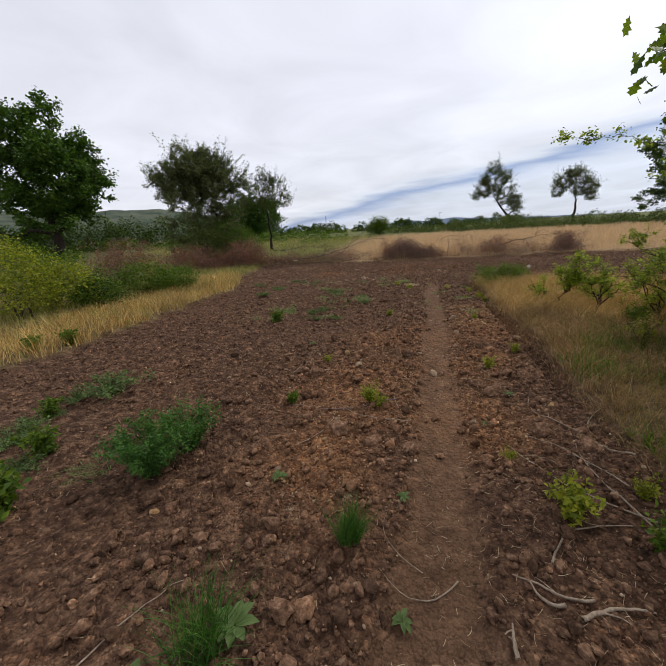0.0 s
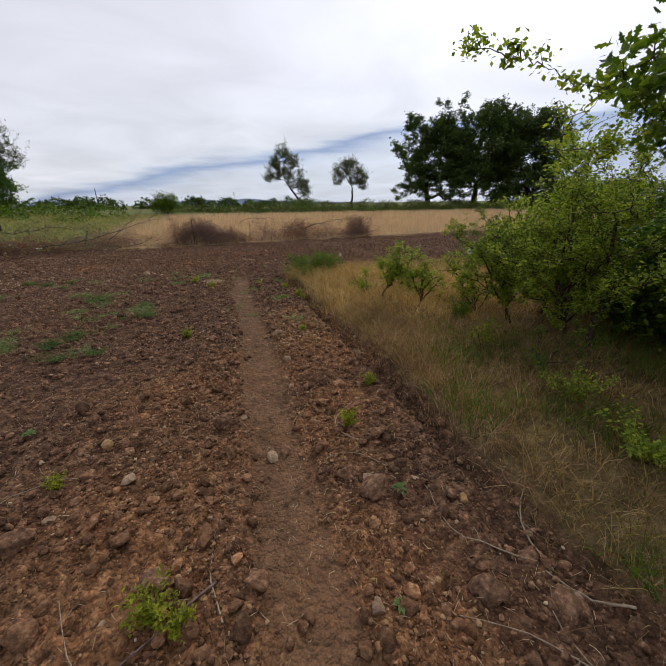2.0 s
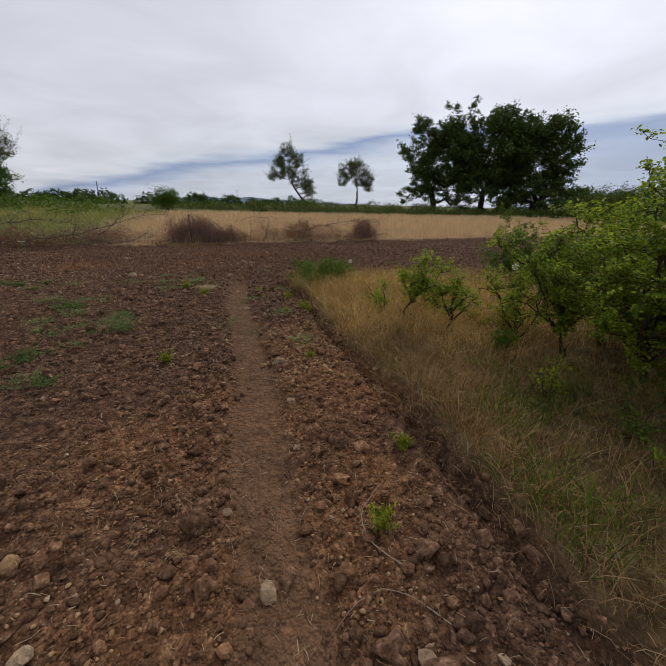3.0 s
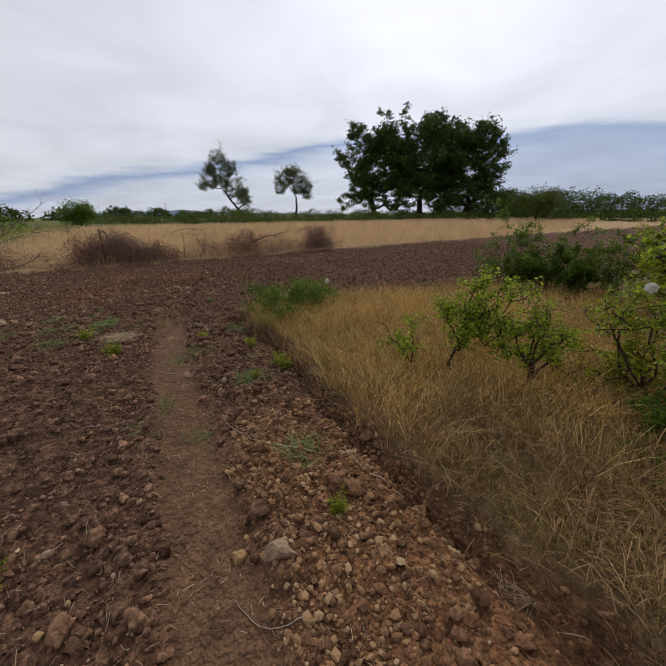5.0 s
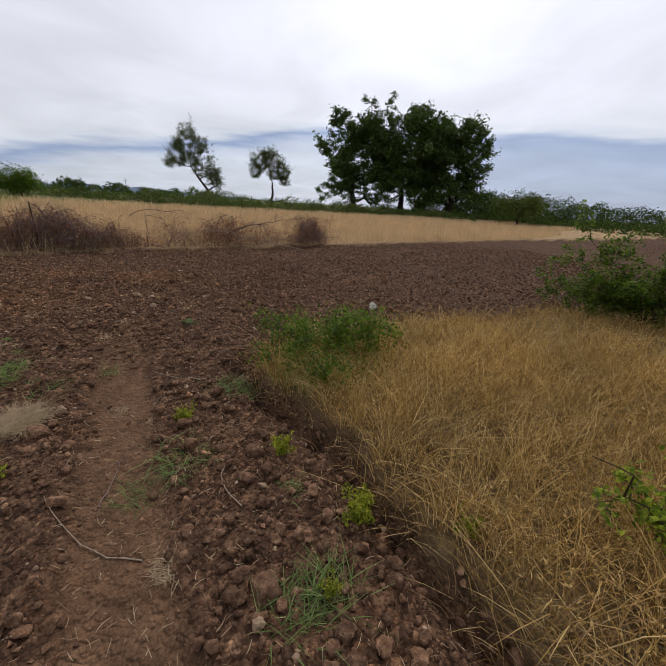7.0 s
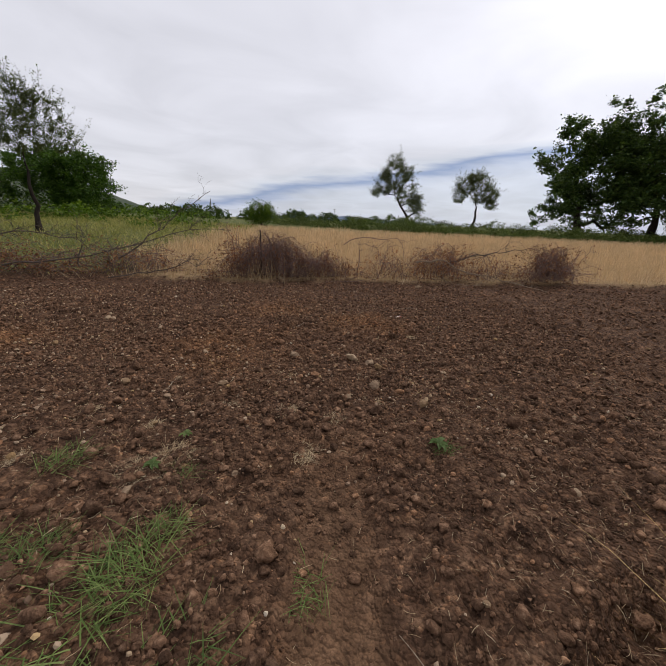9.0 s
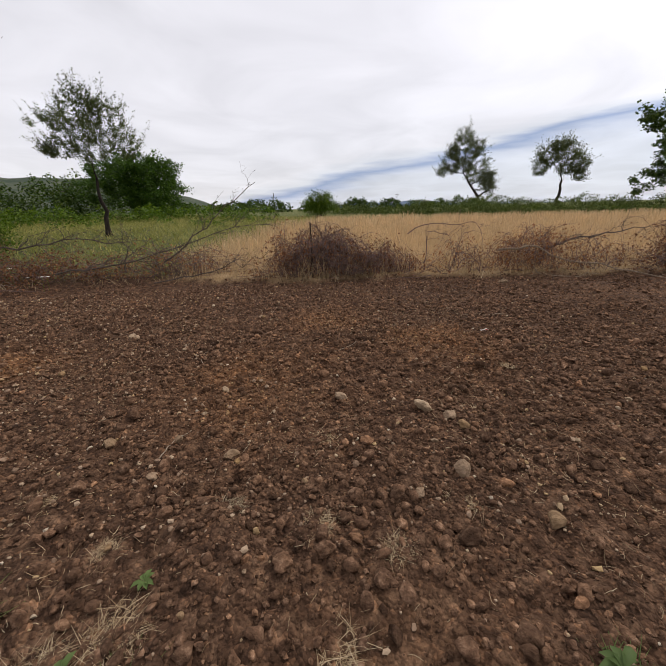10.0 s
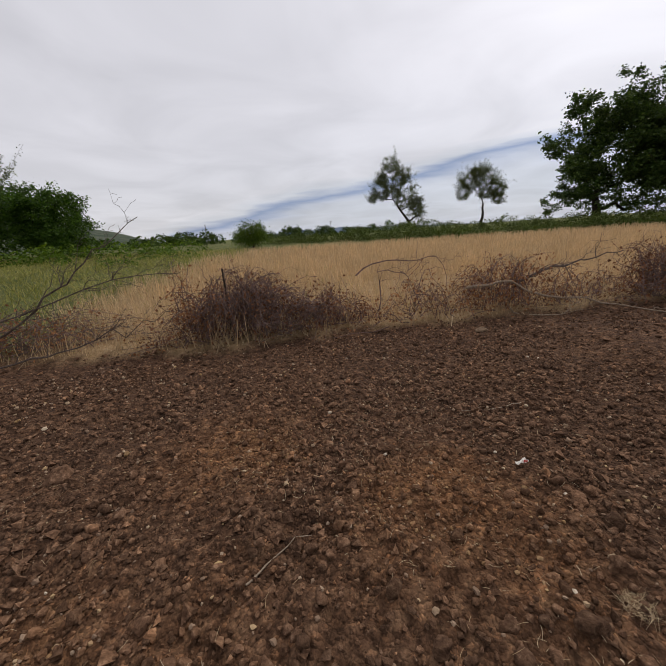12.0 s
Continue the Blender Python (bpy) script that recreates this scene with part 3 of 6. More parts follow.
def build_tussocks(name, label, material, n, per, area, inside, height, width, spread=0.05, category="grass"):
    """Dry grass in small tussocks: each blade rises, leans out of its tussock and curls over."""
    cx, cy = rng.uniform(area[0], area[1], n), rng.uniform(area[2], area[3], n)
    keep = rng.random(n) < inside(cx, cy)
    cx, cy = np.repeat(cx[keep], per), np.repeat(cy[keep], per)
    tone = np.repeat(rng.uniform(0.45, 1.3, keep.sum()), per)
    wind = np.repeat(rng.normal(size=(keep.sum(), 2)) * 0.35, per, axis=0)
    n = len(cx)
    off = rng.normal(size=(n, 2)) * spread
    x, y = cx + off[:, 0], cy + off[:, 1]
    way = off / spread * 0.3 + wind + rng.normal(size=(n, 2)) * 0.36
    h = rng.uniform(*height, n) * tone
    w = rng.uniform(*width, n) * 0.5
    z = ground_z(x, y) - 0.008
    curl = rng.uniform(0.0, 0.75, n)
    s = np.array((0.0, 0.45, 0.8, 1.0))
    px = x[:, None] + way[:, :1] * h[:, None] * s[None] ** 1.7
    py = y[:, None] + way[:, 1:] * h[:, None] * s[None] ** 1.7
    pz = z[:, None] + h[:, None] * (s[None] - 0.6 * curl[:, None] * s[None] ** 2.6)
    turn = rng.uniform(0, np.pi, n)
    side = np.stack((np.cos(turn), np.sin(turn)), 1)
    ww = w[:, None] * np.array((1.0, 0.9, 0.75, 0.15))[None]
    left = np.stack((px - side[:, :1] * ww, py - side[:, 1:] * ww, pz), 2)
    right = np.stack((px + side[:, :1] * ww, py + side[:, 1:] * ww, pz), 2)
    V = np.stack((left, right), 2).reshape(-1, 3)
    q = np.array(((0, 1, 3, 2), (2, 3, 5, 4), (4, 5, 7, 6)))
    F = (q[None] + (np.arange(n) * 8)[:, None, None]).reshape(-1, 4)
    tagged(new(name, mesh_of(name, V, F, material)), label, category, kind="stuff")


# ---- woody plants ----


def branch_points(a, b, sag, wob, k=5):
    a, b = np.asarray(a, float), np.asarray(b, float)
    s = np.linspace(0, 1, k)[:, None]
    L = np.linalg.norm(b - a)
    off = rng.normal(size=(k, 3)) * wob * L
    off[0] = off[-1] = 0
    P = a + (b - a) * s + off
    P[:, 2] += sag * L * np.sin(np.pi * s[:, 0])
    return P


def leaf_cards(centers, size, aspect=0.55, up=0.5, droop=0.0):
    """Small folded leaves at the centers: each a diamond of two triangles."""
    n = len(centers)
    normal = rng.normal(size=(n, 3))
    normal[:, 2] = np.abs(normal[:, 2]) + up
    normal /= np.linalg.norm(normal, axis=1)[:, None]
    t = rng.normal(size=(n, 3))
    t[:, 2] -= droop
    t -= normal * np.sum(t * normal, axis=1)[:, None]
    t /= np.linalg.norm(t, axis=1)[:, None] + 1e-9
    b = np.cross(normal, t)
    L = (size * rng.uniform(0.6, 1.3, n))[:, None]
    W = L * aspect * 0.5
    c = np.asarray(centers)
    fold = normal * L * 0.10
    V = np.stack((c - t * L * 0.5, c + b * W + fold, c + t * L * 0.5, c - b * W + fold), 1).reshape(-1, 3)
    i = np.arange(n)[:, None] * 4
    return V, np.concatenate((i + np.array((0, 1, 2)), i + np.array((0, 2, 3))))


LOBED = np.array(((0, -0.5), (0.07, -0.32), (0.20, -0.22), (0.12, -0.10), (0.33, 0.05), (0.17, 0.15), (0.24, 0.33), (0.09, 0.38), (0, 0.5),
                  (-0.09, 0.38), (-0.24, 0.33), (-0.17, 0.15), (-0.33, 0.05), (-0.12, -0.10), (-0.20, -0.22), (-0.07, -0.32)))


def lobed_cards(centers, size):
    """Oak leaves with a lobed outline."""
    n = len(centers)
    R = turns(n)
    flat = np.c_[LOBED, 0.12 * np.abs(LOBED[:, 0])]
    V = np.einsum("nij,kj->nki", R, flat) * (size * rng.uniform(0.7, 1.25, n))[:, None, None] + np.asarray(centers)[:, None]
    k = len(LOBED)
    f = [(i, i + 1, k - i - 1, (k - i) % k) for i in range(1, k // 2 - 1)]
    tri = np.array([(0, 1, k - 1), (k // 2 - 1, k // 2, k // 2 + 1)])
    off = (np.arange(n) * k)[:, None, None]
    return V.reshape(-1, 3), (np.array(f)[None] + off).reshape(-1, 4), (tri[None] + off).reshape(-1, 3)


def crown_points(n, lobes, shell=0.45):
    """Points in a crown made of ellipsoid lobes (centre, radii), denser near the outside."""
    w = np.array([l[3] * l[4] * l[5] for l in lobes]) ** 0.42
    pick = rng.choice(len(lobes), n, p=w / w.sum())
    d = rng.normal(size=(n, 3))
    d /= np.linalg.norm(d, axis=1)[:, None]
    r = (shell + (1 - shell) * rng.random(n)) ** 0.6
    L = np.array(lobes)[pick]
    return L[:, :3] + d * L[:, 3:] * r[:, None]


def tree(name, at, label, lobes, stem, stem_r, twigs, per_twig, leaf, leaf_size, bark, spread=0.16, aspect=0.55, forks=5,
         category="tree", stems=1, group="", leafy_along=0.3, droop=0.0, lobed=False, twig_r=0.006, shoots=0.0):
    """A trunk with limbs that reach for points of the crown, and a crown of single leaves. stem: points of the trunk."""
    z = float(ground_z(np.array([at[0]]), np.array([at[1]]))[0]) - 0.03
    root = thing(name, (at[0], at[1], z), label, category, group)
    tubes, nodes, radii = Tubes(), [], []

    def lay(P, r0, r1, sides):
        P = np.asarray(P)
        R = np.linspace(r0, r1, len(P))
        tubes.add(P, R, sides)
        nodes.extend(P[1:])
        radii.extend(R[1:])

    stem = np.asarray(stem, float)
    for s in range(stems):
        off = np.r_[rng.normal(size=2) * stem_r * 2.0 * (s > 0), 0]
        fan = np.r_[rng.normal(size=2) * 0.22 * (s > 0), 0]
        P = stem + off + fan * stem[:, 2:3]
        d = np.linspace(0, 1, 7)
        key = np.linspace(0, 1, len(P))
        P = np.stack([np.interp(d, key, P[:, i]) for i in range(3)], 1)
        P[1:-1] += rng.normal(size=(5, 3)) * stem_r * 0.35
        R = np.linspace(stem_r * 1.15, stem_r * 0.5, 7)
        R[0] *= 1.5
        tubes.add(P, R, 8)
        nodes.extend(P[3:])
        radii.extend(R[3:])
    main = crown_points(forks, lobes, 0.2)
    ends = crown_points(twigs, lobes)
    floor = 0.12
    ends = ends[ends[:, 2] > floor]
    for group_ends, wob in ((main, 0.07), (ends, 0.06)):
        order = np.argsort(np.linalg.norm(group_ends - stem[-1], axis=1))
        for e in group_ends[order]:
            NP = np.array(nodes)
            d = np.linalg.norm(NP - e, axis=1) + 0.6 * np.maximum(NP[:, 2] - e[2], 0)
            i = int(np.argmin(d))
            r = max(min(radii[i] * 0.75, stem_r * 0.6), twig_r)
            lay(branch_points(NP[i], e, 0.05, wob, 5 if d[i] > 0.3 * stem_r * 10 else 4), r, max(r * 0.35, twig_r * 0.5), 5 if r > 0.02 else 3)
    src = np.repeat(ends, per_twig, axis=0)
    if shoots > 0:
        out = ends - stem[-1]
        out = out / (np.linalg.norm(out, axis=1)[:, None] + 1e-6) + rng.normal(size=out.shape) * 0.45 + np.array((0, 0, 0.45))
        tips = ends + out * (shoots * rng.uniform(0.2, 1.0, len(ends)) ** 1.5)[:, None]
        for a, b in zip(ends, tips):
            tubes.add(np.stack((a, 0.5 * (a + b) + rng.normal(size=3) * 0.06 * shoots, b)), (twig_r * 0.6, twig_r * 0.5, twig_r * 0.3), 3)
        run = rng.random(len(src))[:, None]
        src = src + (np.repeat(tips, per_twig, axis=0) - src) * run
    part("trunk", tubes.mesh("trunk", bark), root)
    n = len(src)
    along = rng.random(n) < leafy_along
    NP = np.array(nodes)
    NP = NP[NP[:, 2] > stem[-1, 2] * 0.8] if (NP[:, 2] > stem[-1, 2] * 0.8).sum() > 10 else NP
    src[along] = NP[rng.integers(0, len(NP), along.sum())]
    pos = src + rng.normal(size=(n, 3)) * spread * np.array((1, 1, 0.7))
    pos = pos[pos[:, 2] > 0.05]
    if lobed:
        V, Q, T = lobed_cards(pos, leaf_size)
        me = mesh_of("crown", V, [Q, T], leaf)
    else:
        V, F = leaf_cards(pos, leaf_size, aspect, 0.5, droop)
        me = mesh_of("crown", V, F, leaf)
    part("crown", me, root)
    return root


# ---- trees, far to near ----


def polar(eye, az, dist):
    return eye[0] + dist * math.sin(radians(az)), eye[1] + dist * math.cos(radians(az))


def lobes_in(center, radii, n, size, seed, flat=0.85, low=-0.5):
    """Lobes of a crown: clumps spread over an ellipsoid, so that its outline is uneven."""
    r = np.random.default_rng(seed)
    out = []
    for k in range(n):
        d = r.normal(size=3)
        d /= np.linalg.norm(d)
        if d[2] < low:
            d[2] *= -0.6
        s = size * r.uniform(0.75, 1.25)
        q = r.uniform(0.45, 1.0)
        out.append((*(np.array(center) + d * np.array(radii) * q * (1 - 0.3 * s / max(radii))), s, s, s * flat))
    return out


for az, dist, mid, wide, n, seed, label in ((49.1, 46, (0.4, -0.6, 5.7), (5.1, 5.1, 5.5), 86, 1, "broad dark green oak beside two others beyond the straw"),
                                        (56.4, 45, (0, 0, 6.5), (5.0, 5.0, 6.1), 86, 2, "tallest dark green oak of three beyond the straw"),
                                        (63.4, 46, (-0.5, 0.7, 5.7), (4.6, 4.6, 5.3), 52, 3, "rounded dark green oak beside two others beyond the straw")):
    tree("oak_tree", polar((1.97, 5.9), az, dist), label, lobes_in(mid, wide, n, 1.2, seed, 0.85, -0.85) + [(3.4 * math.cos(k), 3.4 * math.sin(k), 2.0, 1.3, 1.3, 1.0) for k in range(7)], ((0, 0, 0), (0.1, 0, 1.4), (0, 0.1, 3.0)), 0.38, 820, 58, OAK_LEAF,
         0.23, DARK_BARK, 0.2, 0.7, 9, shoots=0.6, group="oaks in the field", twig_r=0.02)
tree("wild_pear_tree", polar((1.97, 5.9), 28.5, 46), "thin-crowned leaning wild pear tree standing behind a bramble hedge", 
     [(-1.70, 1.00, 5.60, 1.50, 1.50, 1.30), (-1.80, 1.00, 7.00, 0.80, 0.80, 0.90), (-3.00, 1.60, 4.70, 0.90, 0.90, 0.80), (-3.50, 1.90, 3.80, 0.60, 0.60, 0.50), (-0.40, 0.20, 4.40, 1.10, 1.10, 1.20), (0.30, -0.10, 3.00, 0.80, 0.80, 0.90), (0.60, -0.30, 2.10, 0.60, 0.60, 0.60), (-1.80, 1.00, 4.20, 0.90, 0.90, 0.80), (-0.70, 0.50, 5.80, 0.90, 0.90, 0.80), (-2.7, 1.4, 5.6, 0.8, 0.8, 0.7), (0.2, -0.1, 2.6, 0.9, 0.9, 1.0), (-1.0, 0.5, 3.4, 0.8, 0.8, 0.7), (-2.6, 1.4, 4.0, 0.7, 0.7, 0.5)],
     ((0, 0, 0), (-0.3, 0.15, 1.3), (-1.3, 0.7, 3.0)), 0.17, 620, 36, PEAR_LEAF, 0.125, DARK_BARK, 0.13, 0.5, 14, twig_r=0.014, shoots=0.55)
tree("wild_pear_tree", polar((1.97, 5.9), 37.1, 44), "small round-crowned wild pear tree standing behind a bramble hedge", 
     [(-0.98, 0.65, 4.50, 1.00, 1.00, 0.90), (0.10, -0.07, 4.60, 1.20, 1.20, 0.90), (0.82, -0.61, 3.60, 0.90, 0.90, 0.90), (-1.43, 0.92, 3.60, 0.70, 0.70, 0.80), (0.19, -0.16, 3.30, 0.80, 0.80, 0.60), (1.00, -0.79, 2.70, 0.50, 0.50, 0.50), (-0.35, 0.20, 5.20, 0.80, 0.80, 0.50)],
     ((0, 0, 0), (0, 0, 1.2), (0.1, 0, 2.4)), 0.15, 460, 34, PEAR_LEAF, 0.12, DARK_BARK, 0.12, 0.5, 12, twig_r=0.013, shoots=0.6)
tree("almond_tree", (-3.42, 24.3), "slender grey-green almond tree standing in rough meadow grass",
     [(0.0, 0, 3.2, 1.0, 1.0, 0.7), (0.05, 0, 2.9, 0.55, 0.55, 0.5), (0.0, 0, 3.5, 0.5, 0.5, 0.5), (-0.1, 0, 4.1, 0.75, 0.75, 0.6), (-0.12, 0, 4.4, 0.3, 0.3, 0.3), (-0.15, 0, 4.75, 0.07, 0.07, 0.2), (-0.95, 0.3, 3.8, 0.35, 0.35, 0.35), (-1.35, 0.4, 3.9, 0.18, 0.18, 0.12), (-1.9, 0.5, 3.8, 0.08, 0.08, 0.05),
      (0.9, 0, 3.8, 0.5, 0.5, 0.55), (1.1, 0.2, 3.0, 0.5, 0.5, 0.45), (-0.9, 0, 3.0, 0.5, 0.5, 0.35), (0.4, 0, 4.2, 0.2, 0.2, 0.3), (-1.3, 0.2, 2.9, 0.25, 0.25, 0.2)],
     ((0, 0, 0), (0.05, 0, 0.9), (0.02, 0, 2.0)), 0.085, 520, 34, ALMOND_LEAF, 0.068, DARK_BARK, 0.05, 0.45, 9, twig_r=0.007, shoots=0.45)
tree("round_tree", (-7.4, 39.5), "dense rounded green tree behind the almond in the meadow", lobes_in((0, 0, 2.3), (3.9, 3.0, 2.1), 34, 1.05, 6, 0.85, -0.8),
     ((0, 0, 0), (0, 0, 0.6), (0, 0, 1.2)), 0.2, 440, 84, BIG_LEAF, 0.15, DARK_BARK, 0.18, 0.65, 7, twig_r=0.012, shoots=0.4)
tree("dense_tree", (-5.95, 18.85), "dense dark grey-green tree with brambles round its foot",
     lobes_in((-0.1, 0, 3.2), (2.0, 1.9, 2.4), 28, 0.8, 8) + [(1.6, 0.3, 4.0, 0.8, 0.8, 0.6), (-0.5, 0, 5.1, 0.7, 0.7, 0.6), (0.5, 0, 4.9, 0.6, 0.6, 0.6), (2.0, 0.5, 3.5, 0.5, 0.5, 0.5), (0, 0, 1.1, 1.7, 1.6, 1.0), (1.0, 0, 1.6, 1.0, 0.9, 0.9), (-1.1, 0, 1.5, 1.1, 1.0, 1.0), (0.3, 0, 2.4, 1.3, 1.2, 1.1), (0.2, -0.8, 0.8, 1.6, 1.0, 0.8)],
     ((0, 0, 0), (0.1, 0, 0.7), (0, 0, 1.5)), 0.17, 1050, 80, PEAR_LEAF, 0.085, DARK_BARK, 0.07, 0.5, 10, stems=3, twig_r=0.009, shoots=0.6)
tree("large_tree", polar((0, 0), -35.6, 34), "large full-crowned green broadleaf tree beyond the scrub", lobes_in((0.3, 0, 5.3), (4.7, 4.4, 5.0), 56, 1.2, 9, 0.8, -0.9),
     ((0, 0, 0), (0.1, 0, 1.8), (0, 0.1, 3.6)), 0.36, 560, 84, BIG_LEAF, 0.22, DARK_BARK, 0.2, 0.7, 8, twig_r=0.02, shoots=0.7)
tree("field_bush", (6.35, 40.0), "round bright green bush at the end of the straw field", lobes_in((0, 0, 0.85), (1.5, 1.4, 0.85), 22, 0.55, 12, 0.85, -0.9),
     ((0, 0, 0), (0, 0, 0.3), (0, 0, 0.6)), 0.1, 200, 34, BUSH_LEAF, 0.12, DARK_BARK, 0.2, 0.6, 6, category="bush", twig_r=0.01)
tree("round_bush", polar((1.77, 4.95), 89.4, 29), "round dark green bush standing alone beyond the straw", lobes_in((0, 0, 1.2), (1.6, 1.5, 1.0), 14, 0.6, 13),
     ((0, 0, 0), (0, 0, 0.3), (0, 0, 0.7)), 0.1, 200, 34, HEDGE_LEAF, 0.14, DARK_BARK, 0.22, 0.6, 6, category="bush", twig_r=0.01)
tree("thicket_bush", polar((1.97, 5.9), 72.5, 40), "rounded dark bush with a bare top beside the oaks", lobes_in((0, 0, 1.6), (2.6, 2.4, 1.3), 16, 0.8, 14),
     ((0, 0, 0), (0, 0, 0.6), (0, 0, 1.4)), 0.12, 230, 36, HEDGE_LEAF, 0.16, DARK_BARK, 0.28, 0.6, 6, category="bush", twig_r=0.012)


def leaf_bank(name, label, material, spots, leaf, per, category="hedge", squash=0.75):
    """A bank of scrub: leaf clumps heaped on the ground. spots: x, y, radius, height."""
    pos = []
    for x, y, r, h in spots:
        n = int(per * r * (r + h))
        d = rng.normal(size=(n, 3))
        d /= np.linalg.norm(d, axis=1)[:, None]
        d[:, 2] = np.abs(d[:, 2])
        q = rng.uniform(0.55, 1.0, n) ** 0.5
        bump = 0.75 + 0.5 * VN[1](d[:, 0] * 3 + x, d[:, 1] * 3 + d[:, 2] * 4 + y, 1.3)
        p = d * (q * bump)[:, None] * np.array((r, r, h)) + np.array((x, y, 0))
        p[:, 2] += lie(p[:, 0], p[:, 1])
        pos.append(p)
    V, F = leaf_cards(np.concatenate(pos), leaf, 0.65)
    tagged(new(name, mesh_of(name, V, F, material)), label, category, kind="stuff")


def along(points, step, jitter, r, h):
    P = np.array(points, float)
    seg = np.r_[0, np.cumsum(np.hypot(*np.diff(P, axis=0).T))]
    s = np.arange(0, seg[-1], step)
    return [(np.interp(t, seg, P[:, 0]) + rng.normal() * jitter, np.interp(t, seg, P[:, 1]) + rng.normal() * jitter,
             rng.uniform(*r), rng.uniform(*h)) for t in s]


leaf_bank("bramble_hedge", "low green bramble hedge along the far side of the straw field", HEDGE_LEAF,
          along(((9, 45), (14, 40), (19, 34), (24, 31.5), (30, 28.5), (37, 25.5), (44, 23)), 0.7, 0.5, (0.8, 1.5), (0.4, 1.1)), 0.13, 230)
leaf_bank("bramble_hedge", "green bramble scrub round the feet of the oaks", HEDGE_LEAF,
          along(((20, 44), (28, 38), (36, 32), (44, 26)), 1.0, 1.2, (1.0, 1.8), (0.7, 1.4)), 0.14, 190)
leaf_bank("far_woods", "distant dark green woods along the skyline", WOOD_LEAF,
          along(((46, 30), (58, 22), (66, 12), (70, 0), (72, -14)), 2.0, 2.2, (2.2, 4.0), (2.2, 3.6)), 0.22, 130, "woods")
leaf_bank("far_woods", "lower green scrub in front of distant woods", WOOD_LEAF,
          along(((40, 22), (48, 12), (54, 2), (56, -10)), 1.5, 1.6, (1.2, 2.2), (0.6, 1.5)), 0.18, 120, "scrub")
leaf_bank("far_scrub", "distant scrub and small trees behind the straw field", WOOD_LEAF,
          along(((-14, 62), (-4, 72), (4, 80), (12, 84), (26, 86), (48, 80)), 2.6, 2.0, (1.4, 2.6), (1.0, 2.6)), 0.4, 55, "scrub")
leaf_bank("meadow_scrub", "low bright green scrub scattered over the meadow", BUSH_LEAF,
          along(((-10, 29), (-6, 31), (-1, 30.5), (2, 35)), 1.3, 1.0, (0.4, 0.9), (0.2, 0.5)), 0.13, 120, "scrub")
leaf_bank("meadow_scrub", "bright green scrub below the rounded tree in the meadow", BUSH_LEAF,
          along(((-22, 34), (-14, 34), (-8, 35), (-3, 36.5), (0, 40)), 1.0, 1.2, (0.9, 1.8), (0.5, 1.3)), 0.17, 110, "scrub")
leaf_bank("dark_thicket", "dark thicket closing the meadow on its far side", WOOD_LEAF,
          along(((-40, 24), (-28, 32), (-18, 41), (-11, 43)), 1.5, 1.6, (1.8, 3.0), (1.8, 3.4)), 0.2, 130, "thicket")


def hill(name, label, material, eye, dist, depth, profile):
    """A ridge behind the fields. profile: (azimuth, height)."""
    az = np.arange(profile[0][0], profile[-1][0], 0.25)
    h = np.interp(az, [p[0] for p in profile], [p[1] for p in profile])
    h = h * (1 + 0.05 * (VN[3](az, az * 0 + dist, 0.5) - 0.5)) + 0.006 * dist * 0.15 * VN[4](az, az * 0, 2.0)
    rows = []
    for k, f in ((-1.0, 0.0), (-0.6, 0.35), (-0.25, 0.8), (0.0, 1.0), (0.4, 0.7), (1.0, 0.0)):
        d = dist + k * depth
        rows.append(np.stack((eye[0] + d * np.sin(np.radians(az)), eye[1] + d * np.cos(np.radians(az)), h * f * d / dist - 2.0 * (f == 0)), 1))
    m = len(az)
    i, j = np.meshgrid(np.arange(len(rows) - 1), np.arange(m - 1), indexing="ij")
    a = (i * m + j).ravel()
    me = mesh_of(name, np.concatenate(rows), np.stack((a, a + 1, a + m + 1, a + m), 1), material, smooth=True)
    tagged(new(name, me), label, "hill", kind="structure")


hill("backdrop_near_hill", "scrubby green hill behind the meadow", NEAR_HILL, (3, 10), 420, 160,
     ((-80, 20), (-60, 30), (-45, 33), (-36, 33.5), (-31, 32), (-26, 33), (-24, 33), (-18, 25), (-12.3, 15.5), (-8, 4), (-5, 0)))
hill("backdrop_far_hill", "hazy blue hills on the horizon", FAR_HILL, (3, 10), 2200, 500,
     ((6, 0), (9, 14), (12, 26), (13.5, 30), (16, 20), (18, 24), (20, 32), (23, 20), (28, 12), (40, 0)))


def utility_pole(at, height, arms):
    root = thing("utility_pole", (at[0], at[1], float(lie(at[0], at[1]))), "thin wooden utility pole far off on the skyline", "utility pole")
    t = Tubes()
    t.add(((0, 0, -0.3), (0, 0, height)), (0.14, 0.10), 8)
    part("pole", t.mesh("pole", POLE_WOOD), root)
    for k in range(arms):
        t = Tubes()
        t.add(((-1.3, -0.6, height - 0.5 - 0.9 * k), (1.3, 0.6, height - 0.5 - 0.9 * k)), (0.09, 0.09), 6)
        part("crossarm", t.mesh("crossarm", POLE_WOOD), root)


utility_pole(polar((2.7, 9.1), 18.0, 260), 8.6, 2)
utility_pole(polar((2.7, 9.1), -0.5, 120), 5.4, 0)
utility_pole(polar((3.0, 10.1), -27.8, 100), 5.5, 1)

